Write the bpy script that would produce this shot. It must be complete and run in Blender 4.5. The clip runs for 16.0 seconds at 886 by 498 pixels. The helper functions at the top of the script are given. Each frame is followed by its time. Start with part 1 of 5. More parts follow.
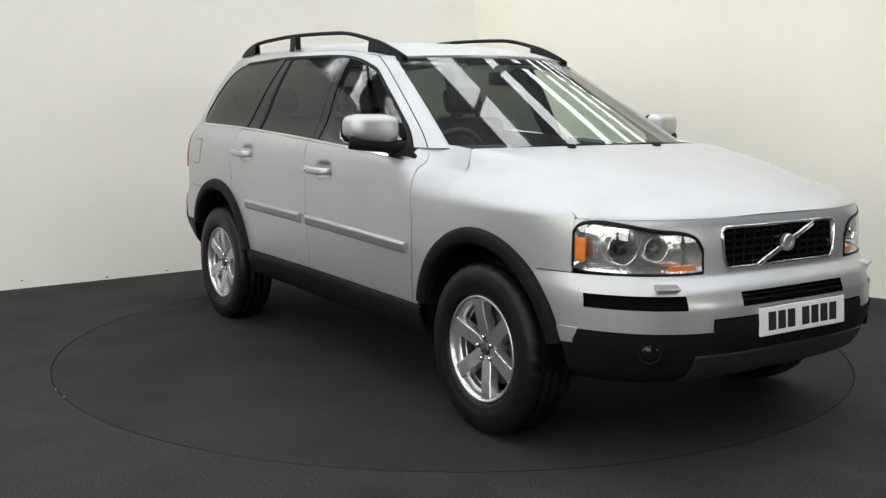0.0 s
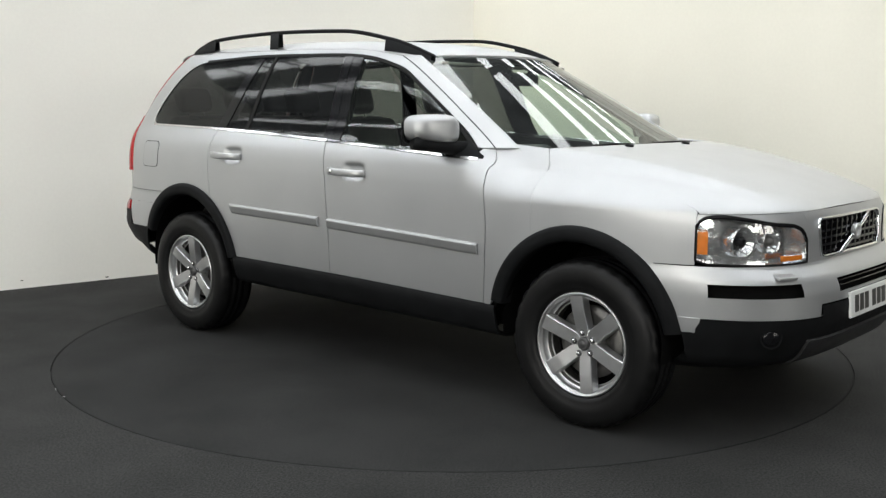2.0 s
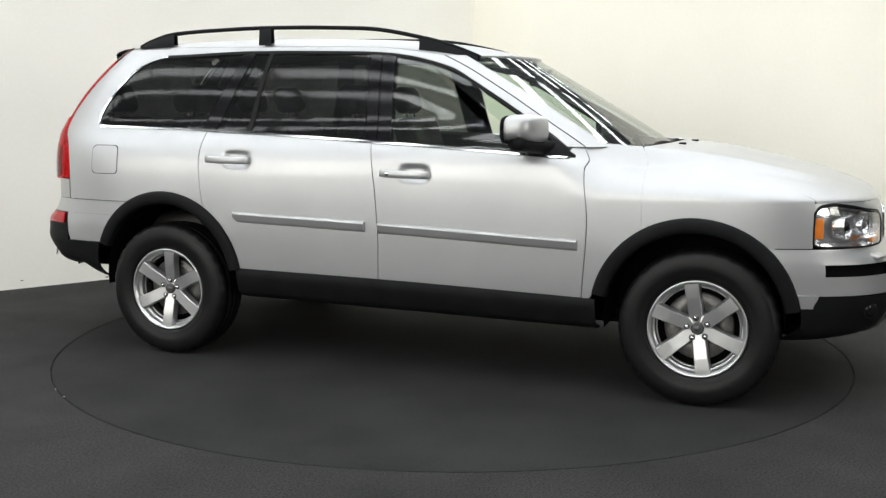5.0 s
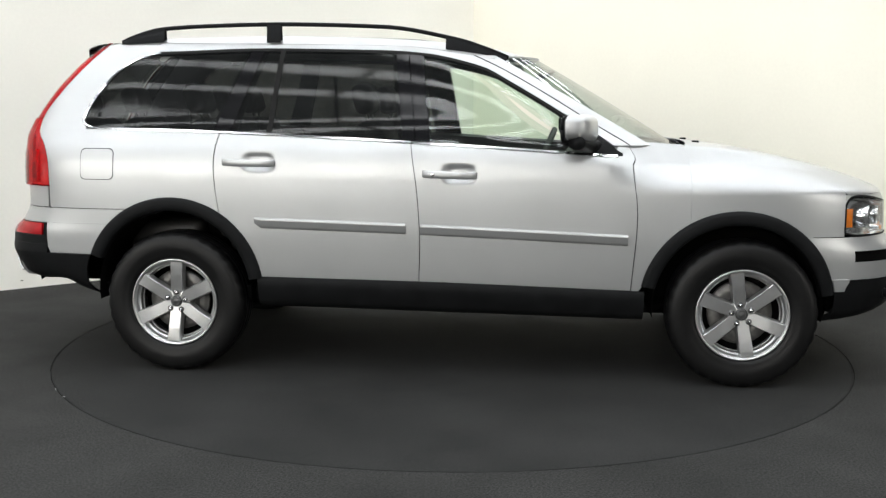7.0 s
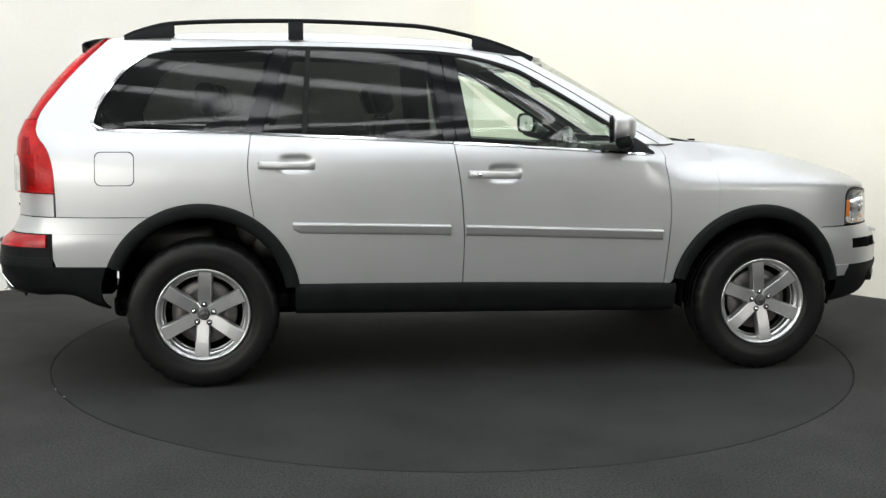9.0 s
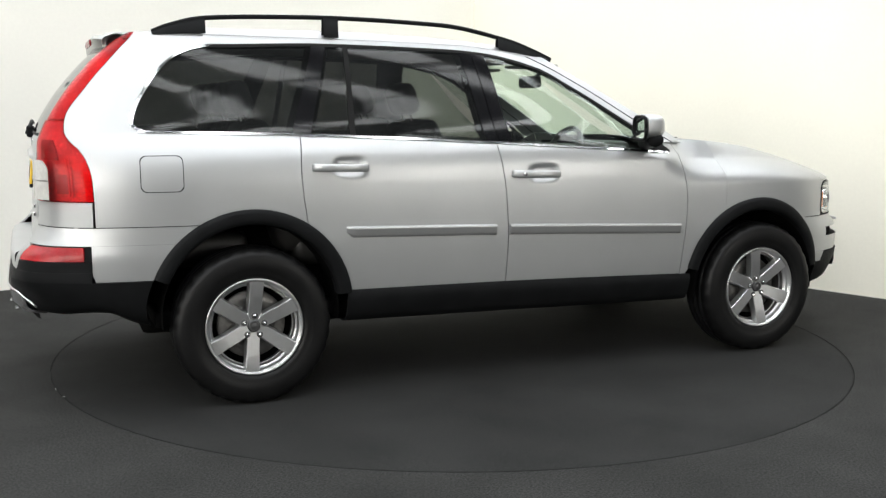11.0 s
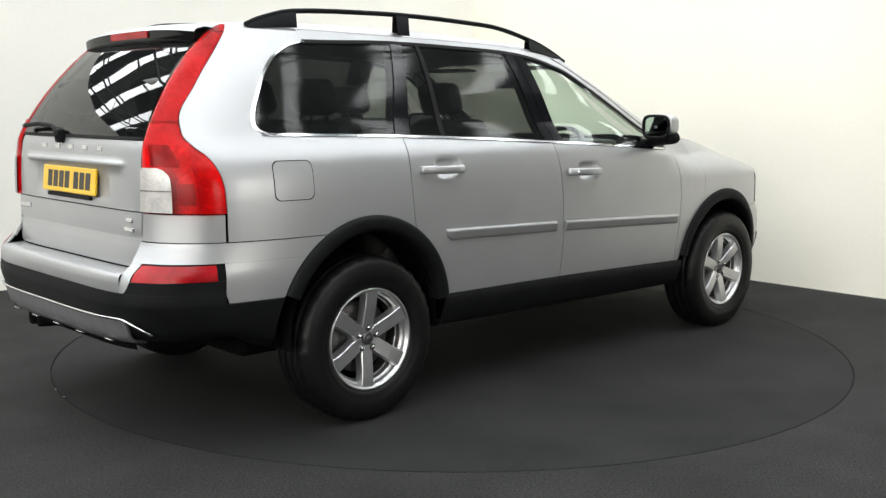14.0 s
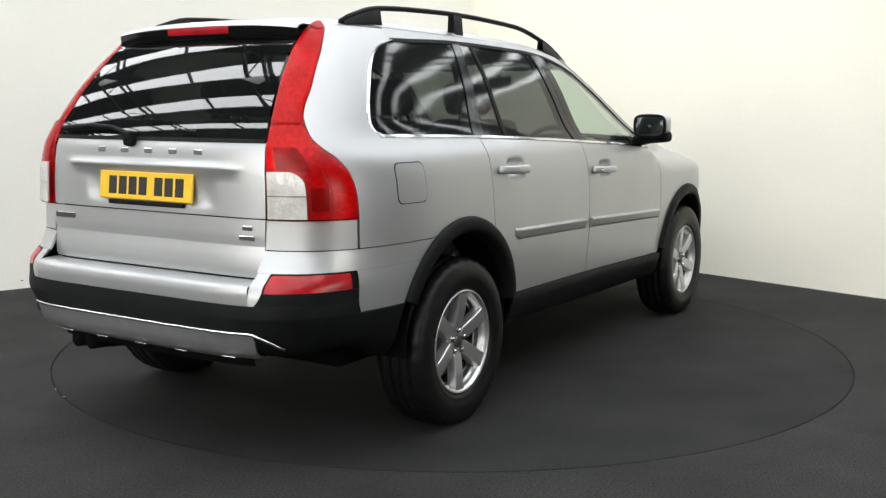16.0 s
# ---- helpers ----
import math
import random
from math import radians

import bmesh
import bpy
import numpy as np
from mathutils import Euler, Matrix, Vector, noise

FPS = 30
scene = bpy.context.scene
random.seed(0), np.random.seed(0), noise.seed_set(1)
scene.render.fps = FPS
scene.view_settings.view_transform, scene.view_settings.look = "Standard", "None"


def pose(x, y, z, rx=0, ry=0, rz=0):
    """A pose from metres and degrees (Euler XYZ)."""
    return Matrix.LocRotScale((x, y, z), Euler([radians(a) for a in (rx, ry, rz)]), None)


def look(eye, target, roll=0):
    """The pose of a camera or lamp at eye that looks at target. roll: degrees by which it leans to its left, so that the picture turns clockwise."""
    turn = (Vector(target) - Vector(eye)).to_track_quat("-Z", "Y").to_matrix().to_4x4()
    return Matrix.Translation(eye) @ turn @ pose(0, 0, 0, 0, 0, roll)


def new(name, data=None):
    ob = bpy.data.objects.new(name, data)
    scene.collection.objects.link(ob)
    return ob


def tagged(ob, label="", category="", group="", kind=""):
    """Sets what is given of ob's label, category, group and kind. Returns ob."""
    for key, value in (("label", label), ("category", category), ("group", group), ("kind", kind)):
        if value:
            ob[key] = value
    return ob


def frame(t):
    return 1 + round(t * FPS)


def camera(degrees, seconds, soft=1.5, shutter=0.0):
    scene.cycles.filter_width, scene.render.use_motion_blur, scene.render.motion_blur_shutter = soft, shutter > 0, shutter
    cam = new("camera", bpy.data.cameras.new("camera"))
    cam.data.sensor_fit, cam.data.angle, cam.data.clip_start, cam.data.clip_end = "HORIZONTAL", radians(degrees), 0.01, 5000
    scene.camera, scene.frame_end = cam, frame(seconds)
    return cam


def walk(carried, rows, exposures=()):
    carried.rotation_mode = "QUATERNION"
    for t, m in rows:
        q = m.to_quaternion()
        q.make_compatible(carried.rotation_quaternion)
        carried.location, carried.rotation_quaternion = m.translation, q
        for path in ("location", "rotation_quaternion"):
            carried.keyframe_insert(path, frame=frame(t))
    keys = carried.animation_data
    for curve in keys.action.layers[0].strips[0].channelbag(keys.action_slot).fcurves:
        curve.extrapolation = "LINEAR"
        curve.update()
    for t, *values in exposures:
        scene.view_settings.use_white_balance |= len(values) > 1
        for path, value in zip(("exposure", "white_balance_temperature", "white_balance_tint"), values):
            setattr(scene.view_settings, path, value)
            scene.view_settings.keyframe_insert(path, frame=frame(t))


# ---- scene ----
AXIS = (0.05, 5.873)          # turntable axis on the floor
RATE, YAW7 = 7.12, -6.18      # degrees a second; the car's heading at 7 s
SHIFT = (0.082, 0.01)         # the car's middle, seen from the axis

cam = camera(47.25, 16.0, soft=1.4)
EYE = (0.0, 0.0, 1.358)
TILT = radians(7.936)
AIM = (0.0, math.cos(TILT), 1.358 - math.sin(TILT))
walk(cam, [(0.0, look(EYE, AIM, 0.16)), (16.0, look(EYE, AIM, 0.16))], [(0.0, -0.37), (4.0, -0.20), (8.0, -0.03), (12.5, 0.05), (16.0, -0.06)])

# ---- light: a dim hall whose roof lights give the daylight ----
SKYLIGHT = 8.3
# glow of the unseen hall windows, set to brighten the flanks
SIDELIGHT = 9.0
world = bpy.data.worlds.new("hall_air")
scene.world = world
world.use_nodes = True
world.node_tree.nodes["Background"].inputs[0].default_value = (0.85, 0.92, 1.0, 1)
world.node_tree.nodes["Background"].inputs[1].default_value = 0.05


# ---- materials ----
def material(name, colour, rough=0.5, metal=0.0, coat=0.0, spec=0.5, coat_rough=0.06, vary=0.0, scale=8.0, bump=0.0, bump_scale=60.0, fine=0.0, fine_scale=300.0):
    """A Principled surface with variation at two scales and a fine relief."""
    m = bpy.data.materials.new(name)
    m.use_nodes = True
    nt = m.node_tree
    b = nt.nodes["Principled BSDF"]
    b.inputs["Base Color"].default_value = (*colour, 1)
    b.inputs["Roughness"].default_value = rough
    b.inputs["Metallic"].default_value = metal
    b.inputs["Specular IOR Level"].default_value = spec
    b.inputs["Coat Weight"].default_value = coat
    b.inputs["Coat Roughness"].default_value = coat_rough
    co = nt.nodes.new("ShaderNodeTexCoord")

    def noisy(s, detail=4):
        n = nt.nodes.new("ShaderNodeTexNoise")
        n.inputs["Scale"].default_value = s
        n.inputs["Detail"].default_value = detail
        nt.links.new(co.outputs["Object"], n.inputs["Vector"])
        return n

    if vary or fine:
        last = None
        for amount, s in ((vary, scale), (fine, fine_scale)):
            if not amount:
                continue
            n = noisy(s)
            ramp = nt.nodes.new("ShaderNodeMapRange")
            ramp.inputs["From Min"].default_value, ramp.inputs["From Max"].default_value = 0.3, 0.7
            ramp.inputs["To Min"].default_value, ramp.inputs["To Max"].default_value = 1 - amount, 1 + amount
            nt.links.new(n.outputs["Fac"], ramp.inputs["Value"])
            mul = nt.nodes.new("ShaderNodeVectorMath")
            mul.operation = "SCALE"
            if last is None:
                mul.inputs[0].default_value = colour
            else:
                nt.links.new(last, mul.inputs[0])
            nt.links.new(ramp.outputs[0], mul.inputs["Scale"])
            last = mul.outputs[0]
        nt.links.new(last, b.inputs["Base Color"])
        n = noisy(scale * 2.3)
        ramp = nt.nodes.new("ShaderNodeMapRange")
        ramp.inputs["To Min"].default_value, ramp.inputs["To Max"].default_value = rough * 0.85, min(1.0, rough * 1.15)
        nt.links.new(n.outputs["Fac"], ramp.inputs["Value"])
        nt.links.new(ramp.outputs[0], b.inputs["Roughness"])
    if bump:
        n = noisy(bump_scale)
        bp = nt.nodes.new("ShaderNodeBump")
        bp.inputs["Strength"].default_value = bump
        bp.inputs["Distance"].default_value = 0.004
        nt.links.new(n.outputs["Fac"], bp.inputs["Height"])
        nt.links.new(bp.outputs[0], b.inputs["Normal"])
    return m


def glass(name, tint, gloss=0.0, rough=0.015, ior=1.48, film=0.0):
    """Thin glass: tinted clear sheet with a dusty pale haze that stands in for veiling reflections, under a Fresnel
    gloss.
    """
    m = bpy.data.materials.new(name)
    m.use_nodes = True
    nt = m.node_tree
    nt.nodes.remove(nt.nodes["Principled BSDF"])
    clear = nt.nodes.new("ShaderNodeBsdfTransparent")
    clear.inputs[0].default_value = (*tint, 1)
    shine = nt.nodes.new("ShaderNodeBsdfGlossy")
    shine.inputs["Roughness"].default_value = rough
    f0 = ((ior - 1) / (ior + 1)) ** 2 * 1.8
    facing = nt.nodes.new("ShaderNodeLayerWeight")
    facing.inputs["Blend"].default_value = 0.5
    power = nt.nodes.new("ShaderNodeMath")
    power.operation = "POWER"
    power.inputs[1].default_value = 5.0
    nt.links.new(facing.outputs["Facing"], power.inputs[0])
    add = nt.nodes.new("ShaderNodeMath")
    add.operation = "MULTIPLY_ADD"
    add.use_clamp = True
    add.inputs[1].default_value = 1 - f0
    add.inputs[2].default_value = f0 + gloss
    nt.links.new(power.outputs[0], add.inputs[0])
    mix = nt.nodes.new("ShaderNodeMixShader")
    nt.links.new(add.outputs[0], mix.inputs[0])
    under = clear
    # patchy pale haze, put into the glass to lift its dark tone
    if film:
        haze = nt.nodes.new("ShaderNodeBsdfDiffuse")
        haze.inputs[0].default_value = (0.62, 0.66, 0.68, 1)
        co = nt.nodes.new("ShaderNodeTexCoord")
        patch = nt.nodes.new("ShaderNodeTexNoise")
        patch.inputs["Scale"].default_value = 5.0
        patch.inputs["Detail"].default_value = 6.0
        nt.links.new(co.outputs["Object"], patch.inputs["Vector"])
        amount = nt.nodes.new("ShaderNodeMapRange")
        amount.inputs["From Min"].default_value, amount.inputs["From Max"].default_value = 0.3, 0.7
        amount.inputs["To Min"].default_value, amount.inputs["To Max"].default_value = film * 0.5, film * 1.5
        nt.links.new(patch.outputs["Fac"], amount.inputs["Value"])
        under = nt.nodes.new("ShaderNodeMixShader")
        nt.links.new(amount.outputs[0], under.inputs[0])
        nt.links.new(clear.outputs[0], under.inputs[1])
        nt.links.new(haze.outputs[0], under.inputs[2])
    nt.links.new(under.outputs[0], mix.inputs[1])
    nt.links.new(shine.outputs[0], mix.inputs[2])
    nt.links.new(mix.outputs[0], nt.nodes["Material Output"].inputs["Surface"])
    return m


def glowing(name, colour, power):
    m = bpy.data.materials.new(name)
    m.use_nodes = True
    b = m.node_tree.nodes["Principled BSDF"]
    b.inputs["Base Color"].default_value = (0.7, 0.7, 0.7, 1)
    b.inputs["Emission Color"].default_value = (*colour, 1)
    b.inputs["Emission Strength"].default_value = power
    return m


PAINT = material("silver_metallic_paint", (0.455, 0.462, 0.468), 0.40, 0.70, 0.25, coat_rough=0.14, vary=0.03, scale=3, fine=0.05, fine_scale=900, bump=0.02, bump_scale=400)
TRIM = material("black_moulded_plastic", (0.008, 0.0084, 0.009), 0.5, spec=0.07, vary=0.2, scale=10, bump=0.15, bump_scale=500)
GLOSSBLACK = material("gloss_black_trim", (0.006, 0.006, 0.007), 0.1, spec=0.22)
# near-black: the shade beneath and inside the car is put into this colour
DARK = material("dark_underbody", (0.004, 0.004, 0.004), 0.9, spec=0.05, vary=0.2)
RUBBER = material("tyre_rubber", (0.0055, 0.0055, 0.0057), 0.40, spec=0.20, vary=0.25, scale=14, bump=0.2, bump_scale=180)
SEAL = material("rubber_seal", (0.010, 0.010, 0.010), 0.6, spec=0.1)
CHROME = material("chrome", (0.75, 0.75, 0.76), 0.12, 1.0)
ALLOY = material("alloy_wheel_silver", (0.55, 0.555, 0.56), 0.33, 0.9, 0.2, coat_rough=0.12, vary=0.05, scale=20)
STEEL = material("dull_steel", (0.16, 0.155, 0.15), 0.45, 0.7, vary=0.2, scale=30)
RED = glass("red_lamp_lens", (0.78, 0.026, 0.042), 0.0, 0.25, 1.24)
DEEPRED = glass("deep_red_lamp_lens", (0.70, 0.020, 0.034), 0.0, 0.25, 1.24)
REFLECTRED = material("red_reflector", (0.30, 0.003, 0.007), 0.24, coat=0.08, spec=0.35, vary=0.3, scale=14, bump=0.3, bump_scale=90)
BOWL = material("pale_lamp_bowl", (0.72, 0.70, 0.68), 0.35, 0.35, vary=0.18, scale=9, fine=0.18, fine_scale=60, bump=0.7, bump_scale=45)
CHAMBER = material("grey_bulb_chamber", (0.34, 0.33, 0.32), 0.4, 0.3, vary=0.25, scale=20, bump=0.5, bump_scale=60)
CLEARLENS = material("clear_ribbed_lens", (0.47, 0.455, 0.43), 0.15, coat=0.8, vary=0.15, scale=30, bump=0.4, bump_scale=90)
AMBER = material("amber_lens", (0.80, 0.22, 0.02), 0.15, coat=0.7, vary=0.15, scale=40, bump=0.3, bump_scale=140)
REFLECTOR = material("lamp_reflector", (0.76, 0.765, 0.77), 0.15, 0.88, vary=0.12, scale=25, bump=0.6, bump_scale=28)
HEADLENS = glass("headlamp_lens", (0.97, 0.98, 0.98), 0.05)
CLEAR = glass("clear_green_glass", (0.78, 0.87, 0.80), 0.0, 0.015, 1.32, film=0.012)
SCREEN = glass("windscreen_glass", (0.74, 0.82, 0.77), 0.0, 0.02, 1.44, film=0.028)
PRIVACY = glass("dark_privacy_glass", (0.135, 0.14, 0.135), 0.0, 0.06, 1.24, film=0.013)
MIRROR = material("mirror_glass", (0.85, 0.87, 0.87), 0.02, 1.0)
LEATHER = material("dark_leather", (0.022, 0.021, 0.02), 0.5, vary=0.2, bump=0.2, bump_scale=90)
BEIGE = material("grey_beige_trim", (0.30, 0.29, 0.26), 0.7, vary=0.1, bump=0.1, bump_scale=200)
YELLOW = material("yellow_plate", (0.80, 0.50, 0.02), 0.35, coat=0.3, vary=0.04, scale=20)
WHITE = material("white_plate", (0.72, 0.73, 0.72), 0.35, coat=0.3, vary=0.04, scale=20)
INK = material("plate_black", (0.015, 0.015, 0.015), 0.4)
NUTPOCKET = material("wheel_centre_grey", (0.09, 0.09, 0.092), 0.4, 0.7, vary=0.15, scale=40)
DARKSKID = material("dark_skid_plate", (0.024, 0.024, 0.025), 0.45, 0.2, vary=0.1, scale=15)
SKID = material("grey_skid_plate", (0.17, 0.17, 0.175), 0.45, 0.4, vary=0.08, scale=15)

WALLPAINT = material("white_wall_paint", (0.875, 0.858, 0.80), 0.75, vary=0.025, scale=0.9, fine=0.012, fine_scale=40, bump=0.04, bump_scale=60)
CREAM = material("cream_wall_paint", (0.90, 0.87, 0.765), 0.75, vary=0.025, scale=0.9, fine=0.012, fine_scale=40, bump=0.04, bump_scale=60)
CARPET = material("charcoal_carpet", (0.0265, 0.0265, 0.0258), 0.95, spec=0.15, vary=0.24, scale=1.7, fine=0.65, fine_scale=110, bump=0.5, bump_scale=350)
DISC = material("charcoal_disc_carpet", (0.0215, 0.0216, 0.0214), 0.92, spec=0.15, vary=0.26, scale=1.4, fine=0.5, fine_scale=130, bump=0.5, bump_scale=380)
EDGE = material("dark_edge_strip", (0.016, 0.016, 0.016), 0.8, spec=0.1, vary=0.3, scale=2)
GAP = material("gap_black", (0.008, 0.008, 0.008), 0.9)
HALLWALL = material("hall_cladding", (0.30, 0.30, 0.30), 0.8, vary=0.1, scale=0.6)
ROOFING = material("hall_roof_sheet", (0.16, 0.17, 0.18), 0.8, vary=0.12, scale=0.7)
TRUSS = material("truss_steel", (0.10, 0.11, 0.12), 0.6, vary=0.1)
ROOFLIGHT = glowing("roof_light_pane", (0.955, 0.985, 1.0), SKYLIGHT)
DAYPANE = glowing("side_light_window_pane", (1.0, 0.975, 0.90), SIDELIGHT)


# ---- mesh helpers ----
def mesh_object(name, verts, faces, mat, parent=None, label="", smooth=True):
    me = bpy.data.meshes.new(name)
    me.from_pydata([tuple(v) for v in verts], [], faces)
    me.polygons.foreach_set("use_smooth", [smooth] * len(faces))
    me.materials.append(mat)
    me.update()
    ob = new(name, me)
    ob.parent = parent
    return tagged(ob, label)


def part(name, bm, mat, parent=None, label="", smooth=False):
    me = bpy.data.meshes.new(name)
    bm.normal_update()
    bm.to_mesh(me)
    bm.free()
    me.polygons.foreach_set("use_smooth", [smooth] * len(me.polygons))
    me.materials.append(mat)
    ob = new(name, me)
    ob.parent = parent
    return tagged(ob, label)


def block(lo, hi, bevel=0.0, turn=None, bm=None, segments=2):
    """A bevelled block between two corners, turned by the pose turn."""
    bm2 = bmesh.new()
    bmesh.ops.create_cube(bm2, size=1)
    for v in bm2.verts:
        v.co = Vector([l + (c + 0.5) * (h - l) for c, l, h in zip(v.co, lo, hi)])
    if bevel:
        bmesh.ops.bevel(bm2, geom=bm2.edges[:], offset=bevel, segments=segments, affect="EDGES", profile=0.5)
    if turn:
        bmesh.ops.transform(bm2, matrix=turn, verts=bm2.verts)
    if bm is None:
        return bm2
    me = bpy.data.meshes.new("piece")
    bm2.to_mesh(me)
    bm2.free()
    bm.from_mesh(me)
    bpy.data.meshes.remove(me)
    return bm


def lathe(profile, steps=48, axis="y"):
    """Turns a profile of (radius, along) pairs round the axis."""
    verts, faces = [], []
    for i in range(steps):
        a = 2 * math.pi * i / steps
        for r, d in profile:
            verts.append((r * math.cos(a), d, r * math.sin(a)) if axis == "y" else (r * math.cos(a), r * math.sin(a), d))
    n = len(profile)
    for i in range(steps):
        k = (i + 1) % steps
        for j in range(n - 1):
            faces.append((i * n + j, i * n + j + 1, k * n + j + 1, k * n + j))
    return verts, faces


def sweep(points, shape, closed=False):
    """Sweeps a closed cross-section, (across, up) pairs, along points that run mostly lengthwise."""
    verts, faces = [], []
    n, m = len(points), len(shape)
    pts = [Vector(p) for p in points]
    for i, p in enumerate(pts):
        d = (pts[min(i + 1, n - 1)] - pts[max(i - 1, 0)]).normalized()
        ref = Vector((0, 0, 1)) if abs(d.z) < 0.9 else Vector((1, 0, 0))
        across = d.cross(ref).normalized()
        up = across.cross(d)
        for a, b in shape:
            verts.append(p + across * a + up * b)
    for i in range(n - 1):
        for j in range(m):
            k = (j + 1) % m
            faces.append((i * m + j, i * m + k, (i + 1) * m + k, (i + 1) * m + j))
    faces.append(tuple(range(m - 1, -1, -1)))
    faces.append(tuple((n - 1) * m + j for j in range(m)))
    return verts, faces


def ring(r, n=10, squash=1.0):
    return [(r * math.cos(2 * math.pi * k / n), squash * r * math.sin(2 * math.pi * k / n)) for k in range(n)]


def curve(points):
    """A smooth function through (x, value) pairs that does not overshoot."""
    xs = [p[0] for p in points]
    ys = [p[1] for p in points]
    n = len(xs)
    h = [xs[i + 1] - xs[i] for i in range(n - 1)]
    s = [(ys[i + 1] - ys[i]) / h[i] for i in range(n - 1)]
    m = [s[0]] + [0.0 if s[i - 1] * s[i] <= 0 else 2 * s[i - 1] * s[i] / (s[i - 1] + s[i]) for i in range(1, n - 1)] + [s[-1]]

    def value(x):
        x = min(max(x, xs[0]), xs[-1])
        i = 0
        while i < n - 2 and x > xs[i + 1]:
            i += 1
        t = (x - xs[i]) / h[i]
        return ((2 * t ** 3 - 3 * t * t + 1) * ys[i] + (t ** 3 - 2 * t * t + t) * h[i] * m[i]
                + (3 * t * t - 2 * t ** 3) * ys[i + 1] + (t ** 3 - t * t) * h[i] * m[i + 1])

    return value


def mix(a, b, t):
    return a + (b - a) * t


def ease(a, b, x):
    t = min(1.0, max(0.0, (x - a) / (b - a)))
    return t * t * (3 - 2 * t)


# ---- the hall: floor, turntable, two white walls, roof with strips of glazing ----
CORNER = (0.30, 10.35)
floor_hole = 2.2195
verts, faces = [], []
for i in range(96):
    a = 2 * math.pi * i / 96
    c, s = math.cos(a), math.sin(a)
    k = 17.0 / max(abs(c), abs(s))
    verts += [(AXIS[0] + floor_hole * c, AXIS[1] + floor_hole * s, -0.02), (AXIS[0] + floor_hole * c, AXIS[1] + floor_hole * s, 0.0), (AXIS[0] + 4.5 * c, AXIS[1] + 4.5 * s, 0.0), (AXIS[0] + k * c, AXIS[1] + k * s, 0.0)]
for i in range(96):
    k = (i + 1) % 96
    for j in range(3):
        faces.append((4 * i + j, 4 * i + j + 1, 4 * k + j + 1, 4 * k + j))
tagged(mesh_object("floor", verts, faces, CARPET, smooth=False), "dark charcoal carpeted hall floor around the turntable", "floor", kind="structure")
pit = lathe([(0.001, -0.03), (2.35, -0.03)], 64, "z")
ob = mesh_object("ground", pit[0], pit[1], GAP)
ob.location = (AXIS[0], AXIS[1], 0)
tagged(ob, "black pit below the turntable edge", "ground", kind="structure")

turntable = new("turntable")
turntable.location = (AXIS[0], AXIS[1], 0)
tagged(turntable, "round turntable covered in dark charcoal carpet", "turntable")
v, f = lathe([(0.002, 0.0), (0.6, 0.0), (1.2, 0.0), (1.8, 0.0), (2.207, 0.0), (2.2075, -0.02)], 128, "z")
mesh_object("deck", v, f, DISC, turntable, smooth=False)
v, f = lathe([(2.2076, -0.02), (2.2078, 0.0004), (2.2135, 0.0004), (2.2162, -0.002), (2.2165, -0.028)], 128, "z")
mesh_object("edge_trim", v, f, EDGE, turntable, "thin dark edge strip", smooth=False)

# an old dark mark and pale flecks on the carpet by the disc
for x, y, w, d, mat, label in ((-2.005, 5.03, 0.006, 0.14, GAP, "short dark cut in the carpet"), (-1.878, 4.775, 0.004, 0.035, SKID, "pale fleck on the carpet"), (-1.79, 4.645, 0.012, 0.008, SKID, "pale fleck on the carpet")):
    ob = part("carpet_mark", block((-w / 2, -d / 2, 0.0), (w / 2, d / 2, 0.0012)), mat)
    ob.matrix_world = pose(x, y, 0.0, 0, 0, 20)
    tagged(ob, label, "mark", kind="structure")

wall_height = 2.9


def wall(name, a, b, paint, label):
    length = math.dist(a, b)
    bm = bmesh.new()
    block((0, 0, 0), (length, 0.12, wall_height), bm=bm)
    ob = part(name, bm, paint)
    ob.matrix_world = pose(a[0], a[1], 0, 0, 0, math.degrees(math.atan2(b[1] - a[1], b[0] - a[0])))
    return tagged(ob, label, "wall", kind="structure")


WEST_END, EAST_END = (-6.7, 4.65), (4.5, 5.756)
wall("wall_west", WEST_END, CORNER, WALLPAINT, "plain white painted studio wall with faint scuffs")
wall("wall_east", CORNER, EAST_END, CREAM, "plain cream-white painted studio wall")

# small scuffs along the foot of the west wall
west = (Vector((*CORNER, 0)) - Vector((*WEST_END, 0))).normalized()
inward = Vector((west.y, -west.x, 0))
for d, z, w, h in ((6.05, 0.045, 0.012, 0.03), (6.12, 0.03, 0.02, 0.008), (5.2, 0.02, 0.025, 0.008), (4.55, 0.06, 0.02, 0.006), (5.7, 0.022, 0.03, 0.006)):
    p = Vector((*WEST_END, z)) + west * d + inward * 0.001
    ob = part("scuff", block((-w / 2, -0.001, -h / 2), (w / 2, 0.001, h / 2), 0.0006, segments=1), TRIM)
    ob.matrix_world = Matrix.Translation(p) @ Matrix.Rotation(math.atan2(west.y, west.x), 4, "Z")
    tagged(ob, "small dark scuff at the foot of the white wall", "scuff", "scuffs on the wall", "structure")

